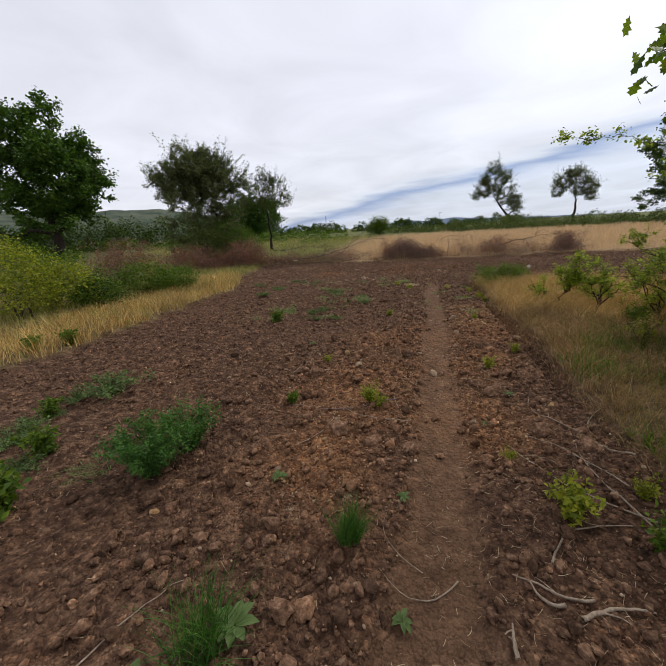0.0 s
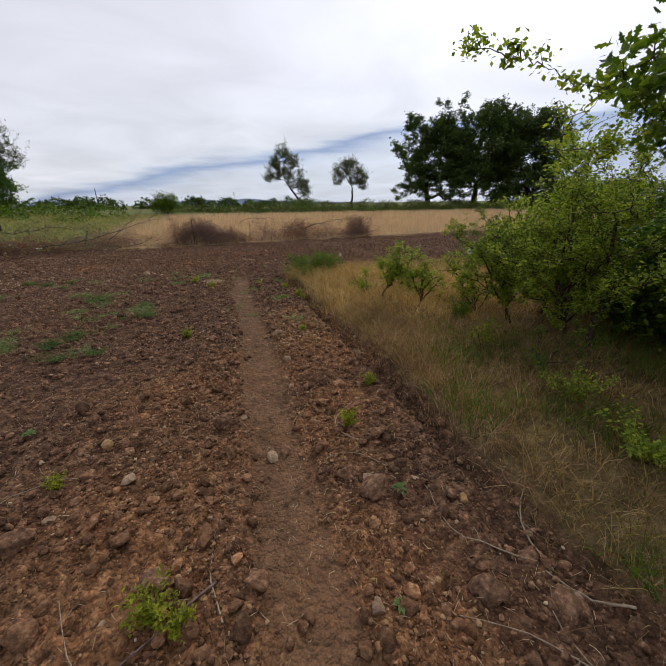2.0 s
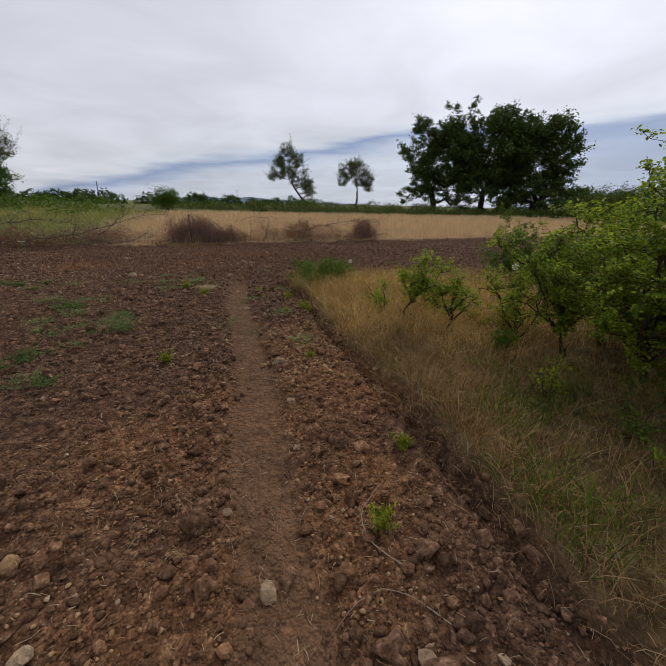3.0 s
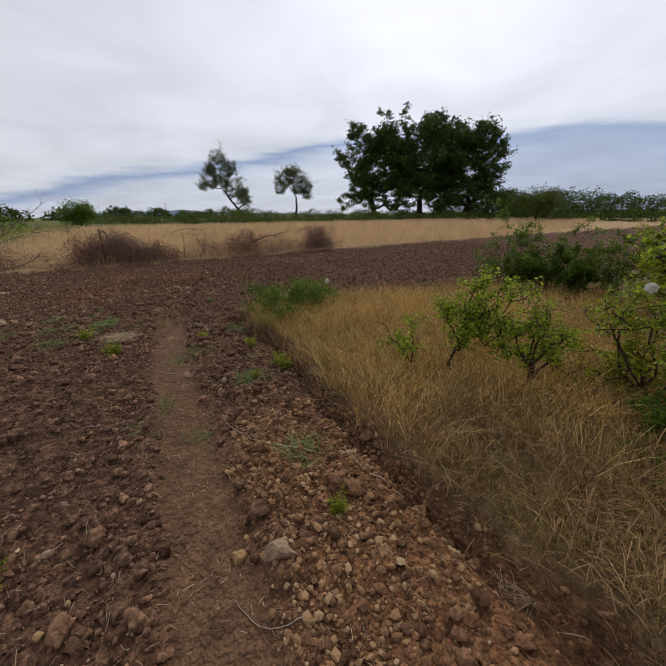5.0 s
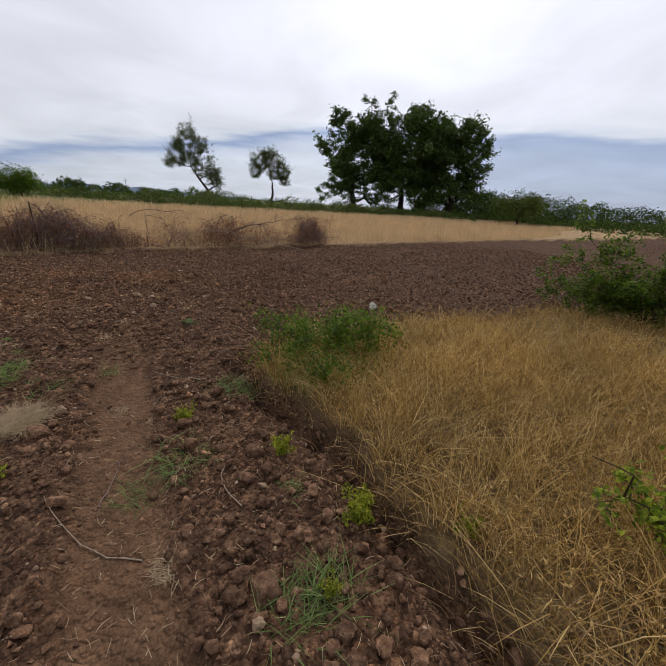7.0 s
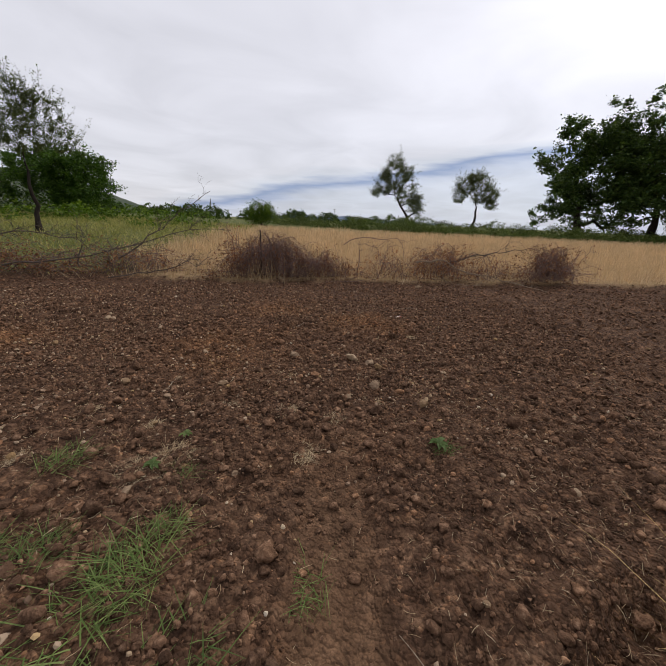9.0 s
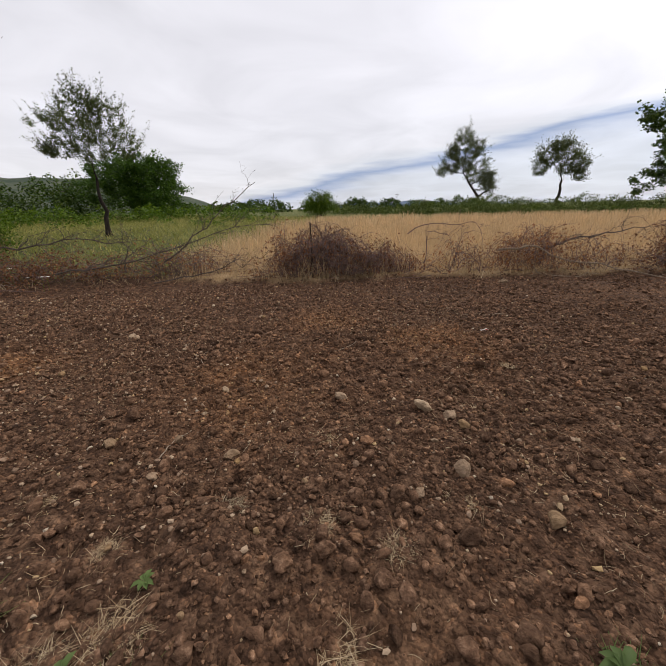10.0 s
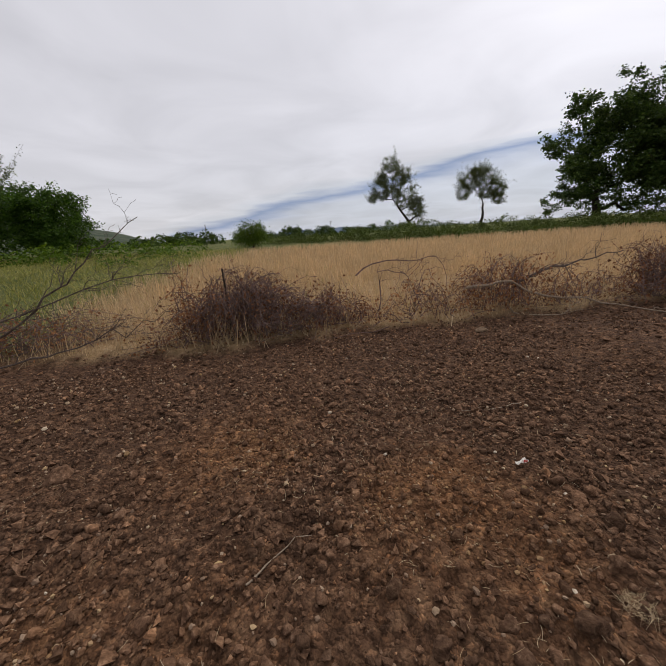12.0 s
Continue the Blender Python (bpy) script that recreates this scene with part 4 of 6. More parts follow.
# ---- shrubs along the margins ----
tree("young_oak_tree", (6.0, 0.9), "leafy oak with low branches, its crown extended out of view to shade the field edge",
     [(0, 0, 2.6, 1.5, 1.5, 1.2), (-0.9, 1.0, 2.1, 0.7, 0.6, 0.6), (0.8, 1.2, 2.6, 1.1, 0.9, 0.9), (-0.9, -0.3, 2.7, 0.9, 0.9, 0.6), (0.2, -1.6, 2.7, 1.5, 1.3, 1.2), (1.8, 0, 3.2, 1.7, 1.7, 1.3), (2.6, -1.5, 2.6, 1.6, 1.6, 1.4), (0.3, 0, 4.0, 1.3, 1.3, 0.8),
      (0.0, 0.9, 1.3, 0.9, 0.7, 0.7), (1.6, 1.2, 1.4, 1.2, 0.9, 0.9), (-0.3, -0.5, 1.3, 0.9, 1.0, 0.7), (2.8, 0.6, 1.4, 1.3, 1.3, 1.0), (0.6, -2.2, 1.5, 1.2, 1.2, 1.0), (1.4, -0.8, 4.6, 1.7, 1.6, 1.0), (2.8, 0.4, 4.4, 1.5, 1.5, 1.0), (1.6, -2.6, 3.8, 1.6, 1.6, 1.2), (0.2, -1.6, 4.4, 1.3, 1.3, 0.9),
      # unseen lobes, added like the high ones above to block sky over the path
      (-2.9, -1.5, 3.6, 1.1, 1.1, 0.7), (-2.2, -2.6, 3.6, 1.4, 1.4, 0.9), (-2.4, -0.9, 4.5, 1.3, 1.1, 0.7), (-1.4, -1.4, 4.5, 1.4, 1.3, 0.9), (-1.4, -2.4, 1.6, 1.2, 1.1, 1.0), (-3.4, -2.8, 4.2, 1.3, 1.3, 0.8)],
     ((0, 0, 0), (0.05, 0, 0.8), (0, 0.05, 1.7)), 0.13, 1200, 88, SHADE_LEAF, 0.09, DARK_BARK, 0.14, 0.6, 9, stems=2, twig_r=0.005)
tree("overhanging_oak", (4.5, 1.5), "slim oak with lobed leaves hanging over the path",
     [(-3.24, -0.10, 2.02, 0.07, 0.06, 0.04), (-3.08, -0.12, 2.06, 0.09, 0.07, 0.05), (-2.7, -0.2, 2.2, 0.16, 0.14, 0.1), (-2.2, -0.15, 2.36, 0.3, 0.3, 0.16), (-2.25, 0.66, 2.42, 0.16, 0.12, 0.08), (-2.05, 0.78, 2.46, 0.18, 0.14, 0.10), (-1.85, 0.86, 2.46, 0.22, 0.2, 0.12), (-1.95, 1.05, 2.04, 0.12, 0.1, 0.08),
      (-1.50, 1.22, 2.12, 0.22, 0.2, 0.12), (-1.40, 1.05, 2.02, 0.32, 0.28, 0.22), (-1.25, 0.85, 1.88, 0.34, 0.3, 0.22), (-1.0, 0.95, 2.1, 0.4, 0.4, 0.3), (-0.9, 0.6, 1.7, 0.4, 0.4, 0.3), (0, 0, 2.5, 0.8, 0.8, 0.7)],
     ((0, 0, 0), (0.05, 0, 1.2), (-0.15, 0.05, 2.2)), 0.045, 230, 21, FRESH_LEAF, 0.062, THORN_BARK, 0.055, 0.6, 8, category="tree", lobed=True, twig_r=0.004, leafy_along=0.1)
tree("hawthorn_tree", (4.6, 3.2), "sparse hawthorn with a long thin arching branch",
     [(-2.76, -0.34, 2.08, 0.10, 0.06, 0.05), (-2.58, -0.38, 2.05, 0.12, 0.07, 0.06), (-2.36, -0.45, 2.00, 0.12, 0.08, 0.06), (-2.1, -0.5, 1.92, 0.16, 0.10, 0.08), (-1.8, -0.4, 1.75, 0.26, 0.18, 0.16), (-1.4, -0.3, 1.9, 0.3, 0.26, 0.22), (-0.9, -0.2, 1.75, 0.42, 0.36, 0.32), (-0.5, 0.1, 1.5, 0.5, 0.5, 0.4), (0, 0, 1.9, 0.7, 0.6, 0.5), (-0.6, 0.35, 1.1, 0.45, 0.45, 0.4), (0.1, 0.6, 1.2, 0.6, 0.5, 0.5), (0.1, 0.1, 0.6, 0.5, 0.5, 0.45)],
     ((0, 0, 0), (-0.02, 0, 0.6), (-0.2, -0.05, 1.3)), 0.028, 250, 34, THORN_LEAF, 0.027, THORN_BARK, 0.025, 0.65, 12, twig_r=0.003, shoots=0.06)


def hawthorn(at, label, limbs, r=0.014, per=9, leaves=8, leaf=None, size=0.034, fork=0.3, reach=0.5):
    """A thorny shrub: crooked limbs from one root, side shoots, short twigs and tufts of small leaves along them. limbs: their tips."""
    z = float(ground_z(np.array([at[0]]), np.array([at[1]]))[0]) - 0.03
    root = thing("hawthorn_shrub", (at[0], at[1], z), label, "shrub", "hawthorn shrubs on the field margin")
    t, tufts = Tubes(), []
    tips = np.array(limbs, float)
    top = tips.mean(axis=0) * np.array((0.45, 0.45, fork))
    trunk = branch_points((0, 0, -0.02), top, 0.0, 0.09, 6)
    t.add(trunk, np.linspace(r * 1.3, r * 0.85, 6), 6)
    for tip in tips:
        limb = branch_points(trunk[rng.integers(3, 6)], tip, 0.08, 0.055, 8)
        length = np.linalg.norm(tip - top)
        t.add(limb, np.linspace(r * 0.7, r * 0.22, 8), 5)
        ahead = (tip - top) / (length + 1e-6)
        for k in range(per):
            i = rng.integers(2, 8)
            way = rng.normal(size=3) * np.array((1, 1, 0.55)) + ahead * 0.7 + np.array((0, 0, 0.2))
            shoot = branch_points(limb[i], limb[i] + way / np.linalg.norm(way) * length * reach * rng.uniform(0.25, 0.8), 0.06, 0.07, 5)
            shoot[:, 2] = np.maximum(shoot[:, 2], 0.05)
            t.add(shoot, np.linspace(r * 0.28, 0.0018, 5), 3)
            for j in (1, 2, 3, 4, 4):
                e = shoot[j] + rng.normal(size=3) * 0.045 + np.array((0, 0, 0.015))
                t.add(np.stack((shoot[j], 0.5 * (shoot[j] + e) + rng.normal(size=3) * 0.008, e)), (0.0022, 0.0018, 0.001), 3)
                tufts.extend((shoot[j] * 0.35 + e * 0.65, e))
    part("trunk", t.mesh("trunk", THORN_BARK), root)
    src = np.repeat(np.array(tufts), leaves, axis=0)
    pos = src + rng.normal(size=src.shape) * size * 0.62
    V, F = leaf_cards(pos[pos[:, 2] > 0.04], size, 0.62, 0.7)
    part("crown", mesh_of("crown", V, F, leaf or THORN_LEAF), root)


hawthorn((4.02, 5.95), "small hawthorn shrub with a crooked leaning stem in golden grass",
         ((0.08, -0.21, 0.80), (0.14, -0.28, 0.86), (0.20, -0.42, 0.82), (0.28, -0.52, 0.74), (0.18, -0.39, 0.54), (0.0, -0.22, 0.50), (0.24, -0.50, 0.47), (-0.02, -0.05, 0.62), (0.3, -0.3, 0.66)), 0.016, 8, 8, None, 0.028, 0.42, 0.34)
hawthorn((3.98, 6.0), "low side stem of a hawthorn with few leaf tufts", ((-0.26, 0.45, 0.48), (-0.05, 0.16, 0.50), (-0.2, 0.30, 0.36)), 0.009, 4, 7, None, 0.028, 0.3, 0.22)
hawthorn((4.27, 5.30), "small upright hawthorn shrub among dry grass",
         ((0.03, -0.06, 0.64), (-0.06, 0.15, 0.46), (0.06, 0.06, 0.55), (0.05, -0.16, 0.47), (-0.04, 0.20, 0.33), (0.16, -0.15, 0.40)), 0.019, 6, 7, None, 0.029, 0.5, 0.40)
hawthorn((4.66, 4.58), "low hawthorn shrub with long spreading thorny branches",
         ((-0.08, 0.51, 0.62), (0.02, 0.47, 0.36), (-0.1, 0.58, 0.16), (0.1, 0.36, 0.52), (0.08, 0.20, 0.44), (0.02, 0.25, 0.12), (-0.3, 0.36, 0.74), (-0.1, 0.1, 0.82), (0.2, -0.2, 0.78), (0.3, 0.2, 0.66)), 0.015, 5, 6, YELLOW_LEAF, 0.029, 0.25, 0.32)
hawthorn((4.64, 4.09), "tall hawthorn shrub with layered branches by a young oak",
         ((-0.45, 0.66, 1.10), (-0.13, 0.25, 1.20), (0.0, 0.0, 1.16), (-0.25, 0.40, 0.86), (0.35, 0.2, 1.15), (0.2, -0.3, 1.0), (-0.4, 0.1, 0.9), (0.4, 0.5, 0.9), (0.1, 0.5, 0.7), (-0.1, -0.2, 0.72), (-0.5, 0.4, 0.55), (-0.35, 0.75, 0.7), (-0.2, 0.0, 0.45), (0.3, 0.2, 0.5)), 0.016, 12, 8, None, 0.030, 0.45, 0.36)
hawthorn((4.58, 3.45), "dense yellow-green hawthorn shrub under a young oak",
         ((-0.45, 0.10, 1.50), (-0.2, 0.10, 1.72), (-0.15, -0.2, 1.55), (-0.35, -0.5, 1.32), (-0.1, 0.70, 1.28), (0.2, 0.3, 1.6), (0.3, -0.2, 1.7), (-0.28, -0.28, 0.98), (-0.4, 0.35, 1.02), (0.3, 0.6, 1.2), (-0.5, -0.7, 0.85), (0.1, -0.6, 1.2), (-0.1, 0.1, 0.9), (-0.5, 0.2, 0.6), (-0.35, -0.3, 0.55), (-0.2, 0.6, 0.65), (0.2, 0.2, 0.6)), 0.019, 14, 10, None, 0.032, 0.4, 0.40)
hawthorn((5.3, 4.1), "dense green hawthorn shrub behind others",
         ((0, 0, 1.35), (0.4, 0.3, 1.3), (-0.4, 0.3, 0.95), (0.7, -0.3, 1.5), (0.2, -0.4, 1.2), (0.9, 0.2, 0.8), (-0.2, -0.2, 0.8), (0.4, 0.0, 0.7)), 0.022, 13, 9, None, 0.042, 0.35, 0.5)
hawthorn((7.7, 4.7), "broad yellow-green hawthorn shrub in the rough grass",
         ((0, 0, 0.8), (0.7, 0.4, 0.9), (-0.7, -0.3, 0.65), (0.8, -0.6, 0.95), (1.6, 0, 0.95), (1.9, -0.6, 0.9), (-0.3, 0.4, 0.6), (0.3, -0.8, 0.6), (1.2, 0.6, 0.7), (-0.9, 0.2, 0.45), (0.9, 0.1, 0.55)), 0.02, 12, 8, YELLOW_LEAF, 0.05, 0.2, 0.45)
hawthorn((8.3, 6.4), "wide low green shrub with a few tall shoots",
         ((0, 0, 0.75), (0.2, 0.6, 0.75), (0.3, 1.1, 0.65), (-0.1, -0.8, 0.78), (0, -1.3, 0.7), (0.1, 0.9, 1.08), (0.2, -0.3, 1.05), (-0.4, 0.3, 0.5), (-0.3, -0.5, 0.5), (-0.2, 1.0, 0.42), (-0.2, -1.2, 0.42), (0.5, 0.2, 0.6), (0, 0.4, 0.4), (0.2, -0.4, 0.35), (0.3, 0.9, 0.35), (0.2, -1.0, 0.35), (0.6, -0.6, 0.5), (0.3, 0.3, 0.22), (-0.3, 0.8, 0.22), (-0.3, -0.9, 0.22), (-0.1, -0.3, 0.24), (-0.1, 0.6, 0.24), (0.1, 1.2, 0.3)), 0.014, 13, 9, FRESH_LEAF, 0.042, 0.2, 0.45)
hawthorn((3.6, 3.75), "low thorny sprig with yellowish leaves in olive grass", ((0.05, 0, 0.42), (-0.18, 0.02, 0.33), (0.16, -0.05, 0.3)), 0.006, 4, 4, YELLOW_LEAF, 0.026)
hawthorn((3.5, 3.2), "sparse thorny sprig trailing in shaded grass", ((0.45, -0.25, 0.30), (0.2, 0.1, 0.36), (0.6, -0.05, 0.22), (-0.1, -0.1, 0.25)), 0.007, 5, 4, BUSH_LEAF, 0.026, 0.2, 0.35)

# dark-leaved bushes added to make the deep shade under oak and hawthorns
for at, label, lobes in (((5.5, 2.9), "dark leafy bush added to fill the shade beneath the oak", [(0, 0, 0.75, 0.8, 0.6, 0.7), (0.9, 0.4, 0.9, 0.8, 0.6, 0.8), (-0.3, -0.6, 0.6, 0.6, 0.6, 0.55)]),
                         ((6.9, 2.6), "dark leafy bush added to fill the shade behind the oak", [(0, 0, 0.7, 1.0, 0.9, 0.65), (1.2, 0.5, 0.8, 1.0, 0.9, 0.7), (0.4, -1.0, 0.7, 1.0, 1.0, 0.65)]),
                         ((6.4, 3.7), "dark leafy bush added to fill the shade behind hawthorn shrubs", [(0, 0, 0.55, 0.8, 0.6, 0.5), (0.9, 0.3, 0.6, 0.8, 0.7, 0.55), (-0.5, -0.4, 0.45, 0.6, 0.5, 0.4)]),
                         ((5.0, 2.2), "dark leafy bush added to fill the shade at the oak edge", [(0, 0, 0.6, 0.6, 0.6, 0.55), (0.3, 0.6, 0.7, 0.6, 0.5, 0.6)]),
                         ((5.3, 1.0), "dark leafy bush added to fill the shade beside the oak", [(0, 0, 0.5, 0.8, 0.8, 0.45), (1.0, -0.6, 0.7, 1.0, 1.0, 0.65), (1.9, 0.2, 0.8, 1.1, 1.0, 0.7)])):
    tree("undergrowth_bush", at, label, lobes, ((0, 0, 0), (0, 0, 0.12), (0.02, 0, 0.3)), 0.03, 300, 26, SHADE_LEAF, 0.08, THORN_BARK, 0.10, 0.6, 5,
         category="bush", group="undergrowth beneath the oak", stems=3, twig_r=0.004)

for at, label, lobes, leaf, tw in (
        ((-6.4, 7.4), "tall yellow-green bush in the field margin", [(0, 0, 0.8, 1.0, 1.0, 0.7), (-0.8, 0.5, 1.2, 0.9, 0.9, 0.6), (0.6, 0.5, 0.7, 0.7, 0.7, 0.5)], YELLOW_LEAF, 330),
        ((-7.6, 9.0), "yellow-green bush beside a bramble thicket", [(0, 0, 0.9, 1.2, 1.0, 0.7), (1.0, 0.2, 0.8, 0.9, 0.9, 0.6)], BUSH_LEAF, 260),
        ((-5.0, 10.0), "low bright green bush in dry margin grass", [(0, 0, 0.5, 0.8, 0.7, 0.4), (0.7, 0.3, 0.45, 0.6, 0.6, 0.3)], BUSH_LEAF, 220),
        ((-4.3, 18.6), "green bush growing out of brambles below a dense tree", [(0, 0, 1.2, 0.9, 0.8, 0.9), (0.6, 0.1, 0.8, 0.6, 0.6, 0.7), (-0.7, 0, 1.5, 0.8, 0.8, 0.8)], BUSH_LEAF, 420),
        ((-5.6, 17.7), "olive-green bush tangled with dead brambles", [(0, 0, 1.1, 0.9, 0.7, 0.9), (0.8, 0.2, 0.9, 0.7, 0.6, 0.7)], HEDGE_LEAF, 360),
        ((-5.2, 8.2), "low dark shrub in dry margin grass", [(0, 0, 0.4, 0.5, 0.5, 0.35)], SHADE_LEAF, 120)):
    tree("margin_bush", at, label, lobes, ((0, 0, 0), (0, 0, 0.15), (0.02, 0, 0.35)), 0.03, tw, 30, leaf, 0.06, THORN_BARK, 0.12, 0.6, 5,
         category="bush", group="bushes on the far margin", stems=3, twig_r=0.004)


def bramble(at, label, size, canes, leaves, leaf, material=None, name="dead_bramble"):
    """A heap of arching canes with shrivelled leaves hanging in it."""
    z = float(lie(at[0], at[1]))
    root = thing(name, (at[0], at[1], z), label, "brush pile", "dead brush along the field end")
    t, nodes = Tubes(), []
    for _ in range(canes):
        a = np.r_[rng.normal(size=2) * np.array(size[:2]) * 0.40, 0.0]
        d = rng.uniform(0, 2 * np.pi)
        L = rng.uniform(0.35, 1.25) * size[0]
        b = a + np.r_[np.cos(d) * L, np.sin(d) * L * size[1] / size[0], 0]
        fall = math.exp(-(abs(0.5 * (a[0] + b[0]) / size[0]) ** 3) * 1.8)
        top = size[2] * rng.uniform(0.35, 1.15) * fall
        s = np.linspace(0, 1, 8)[:, None]
        P = a + (b - a) * s + np.cumsum(rng.normal(size=(8, 3)), axis=0) * 0.04
        P[:, 2] = top * np.sin(np.pi * (0.05 + rng.uniform(0.5, 0.95) * s[:, 0])) + np.cumsum(rng.normal(size=8)) * 0.035
        P[:, 2] = np.maximum(P[:, 2], 0.01)
        r = rng.uniform(0.003, 0.009)
        t.add(P, np.linspace(r, r * 0.4, 8), 3)
        nodes.extend(P[1:])
        for _k in range(1):
            i = rng.integers(2, 7)
            e = P[i] + rng.normal(size=3) * np.array((0.16, 0.12, 0.12)) + np.array((0, 0, 0.05))
            e[2] = max(e[2], 0.02)
            t.add(branch_points(P[i], e, 0.1, 0.1, 4), np.linspace(r * 0.6, 0.0015, 4), 3)
            nodes.append(e)
    tagged(part("tangle", t.mesh("tangle", material or DEAD_TWIG), root), kind="stuff")
    NP = np.array(nodes)
    leaves = int(leaves * 1.5)
    pos = NP[rng.integers(0, len(NP), leaves)] * np.array((1, 1, 0.92)) + rng.normal(size=(leaves, 3)) * 0.06
    pos = pos[pos[:, 2] > 0.01]
    V, F = leaf_cards(pos, 0.05, 0.55, 0.1, 0.3)
    tagged(part("dead_foliage", mesh_of("dead_foliage", V, F, leaf), root), kind="stuff")


bramble((3.75, 16.55), "tangled heap of purplish dead bramble canes", (1.0, 0.45, 0.80), 480, 2000, RUST_LEAF)
bramble((3.1, 16.6), "upright dead canes with curled brown leaves", (0.5, 0.35, 1.0), 30, 500, DEAD_LEAF)
bramble((4.85, 16.45), "low tangle of dead bramble canes", (0.85, 0.4, 0.5), 150, 1000, RUST_LEAF)
bramble((6.2, 16.1), "sparse dead bramble with hanging brown leaves", (0.9, 0.35, 0.6), 60, 420, DEAD_LEAF)
bramble((7.7, 16.0), "heap of dead branches with brown leaves", (0.85, 0.45, 0.78), 130, 1500, DEAD_LEAF)
bramble((10.5, 15.35), "rounded heap of dead bramble canes", (0.85, 0.5, 0.85), 220, 1500, RUST_LEAF)
bramble((9.0, 15.7), "thin tangle of dead canes", (0.8, 0.4, 0.5), 60, 300, DEAD_LEAF)
bramble((0.6, 17.3), "low thicket of brown dead stems", (1.5, 0.5, 0.5), 130, 1100, DEAD_LEAF)
bramble((-1.6, 17.2), "low thicket of rusty dead stems", (1.2, 0.5, 0.5), 110, 1600, RUST_LEAF)
bramble((-3.7, 17.1), "rust-brown bramble thicket at the foot of a tree", (1.4, 0.8, 1.15), 240, 7500, RUST_LEAF)
bramble((-6.0, 16.2), "rust-brown bramble thicket under a dense tree", (1.6, 0.8, 1.1), 180, 5000, RUST_LEAF)
bramble((-7.6, 14.0), "rust-brown bramble thicket among green scrub", (1.8, 1.0, 1.5), 200, 5200, RUST_LEAF)


def bare_branch(name, label, stem, r, sides, length, material, seed, category="branch"):
    """A cut limb lying in the brush, with side twigs. stem: points from its butt."""
    g = np.random.default_rng(seed)
    P0 = np.array(stem, float)
    base = np.array((P0[0, 0], P0[0, 1], lie(P0[0, 0], P0[0, 1])), float)
    d, key = np.linspace(0, 1, 14), np.linspace(0, 1, len(P0))
    P = np.stack([np.interp(d, key, P0[:, i]) for i in range(3)], 1)
    P[1:-1] += g.normal(size=(12, 3)) * 0.025
    P -= np.array((base[0], base[1], 0))
    P[:, 2] -= base[2] - lie(P[:, 0] + base[0], P[:, 1] + base[1])
    root = thing(name, tuple(base), label, category, "dead brush along the field end")
    t = Tubes()
    t.add(P, np.linspace(r, r * 0.25, 14), 6)
    ahead = (P[-1] - P[0]) / np.linalg.norm(P[-1] - P[0])
    for _ in range(sides):
        i = g.integers(2, 13)
        e = P[i] + (ahead * g.uniform(0.3, 0.9) + g.normal(size=3) * np.array((0.35, 0.35, 0.4)) + np.array((0, 0, 0.22))) * length * g.uniform(0.4, 1.0)
        e[2] = max(e[2], 0.02)
        B = branch_points(P[i], e, 0.06, 0.05, 6)
        rr = r * 0.42 * (1.2 - i / 16)
        t.add(B, np.linspace(rr, rr * 0.25, 6), 5)
        for _k in range(4):
            j = g.integers(1, 6)
            f = B[j] + (ahead * 0.3 + g.normal(size=3) * 0.35) * length * 0.4
            f[2] = max(f[2], 0.02)
            t.add(branch_points(B[j], f, 0.05, 0.06, 4), np.linspace(rr * 0.4, 0.002, 4), 4)
    part("wood", t.mesh("wood", material), root)
    return root


bare_branch("fallen_branch", "long bare grey branch lying in the dead brush", ((-1.2, 16.7, 0.30), (-0.69, 16.7, 0.40), (0.08, 16.7, 0.46), (0.77, 16.7, 0.52), (1.63, 16.75, 0.83), (2.3, 16.8, 1.01), (2.9, 16.75, 0.96)), 0.018, 34, 0.7, DEAD_WOOD, 21)
bare_branch("fallen_branch", "bare forked branch leaning over the brush", ((0.70, 16.75, 0.36), (1.17, 16.75, 0.69), (1.65, 16.8, 1.04), (2.04, 16.8, 1.38), (2.52, 16.85, 1.73)), 0.016, 12, 0.5, DEAD_WOOD, 22)
bare_branch("fallen_branch", "bare twiggy branch lying in low weeds", ((-2.3, 16.9, 0.72), (-1.46, 16.9, 0.72), (-0.89, 16.85, 0.86), (-0.02, 16.8, 0.74), (0.68, 16.8, 0.42)), 0.017, 28, 0.6, DEAD_WOOD, 23)
bare_branch("fallen_branch", "short hooked bare branch standing in the brush", ((0.02, 16.7, 0.30), (0.05, 16.7, 0.53), (0.17, 16.7, 0.79), (0.14, 16.7, 1.0), (0.0, 16.7, 1.1)), 0.014, 6, 0.35, DEAD_WOOD, 28)
bare_branch("fallen_branch", "bare twigs trailing low at the field end", ((0.5, 16.6, 0.10), (1.3, 16.55, 0.22), (2.1, 16.5, 0.36), (2.9, 16.4, 0.5)), 0.014, 16, 0.5, DEAD_WOOD, 29)
bare_branch("dead_branch", "thin dead branch with a few brown leaves", ((5.62, 16.1, 0.2), (5.66, 16.1, 0.82), (6.05, 16.1, 0.66), (6.26, 16.1, 0.87), (6.27, 16.1, 1.17)), 0.010, 7, 0.3, DEAD_TWIG, 30)
bare_branch("dead_branch", "thin arched dead branch over the brush", ((5.25, 16.05, 0.86), (5.63, 16.05, 0.91), (6.2, 16.05, 0.88), (6.55, 16.05, 0.98), (6.71, 16.0, 0.73), (6.74, 16.0, 0.4)), 0.011, 7, 0.3, DEAD_TWIG, 31)
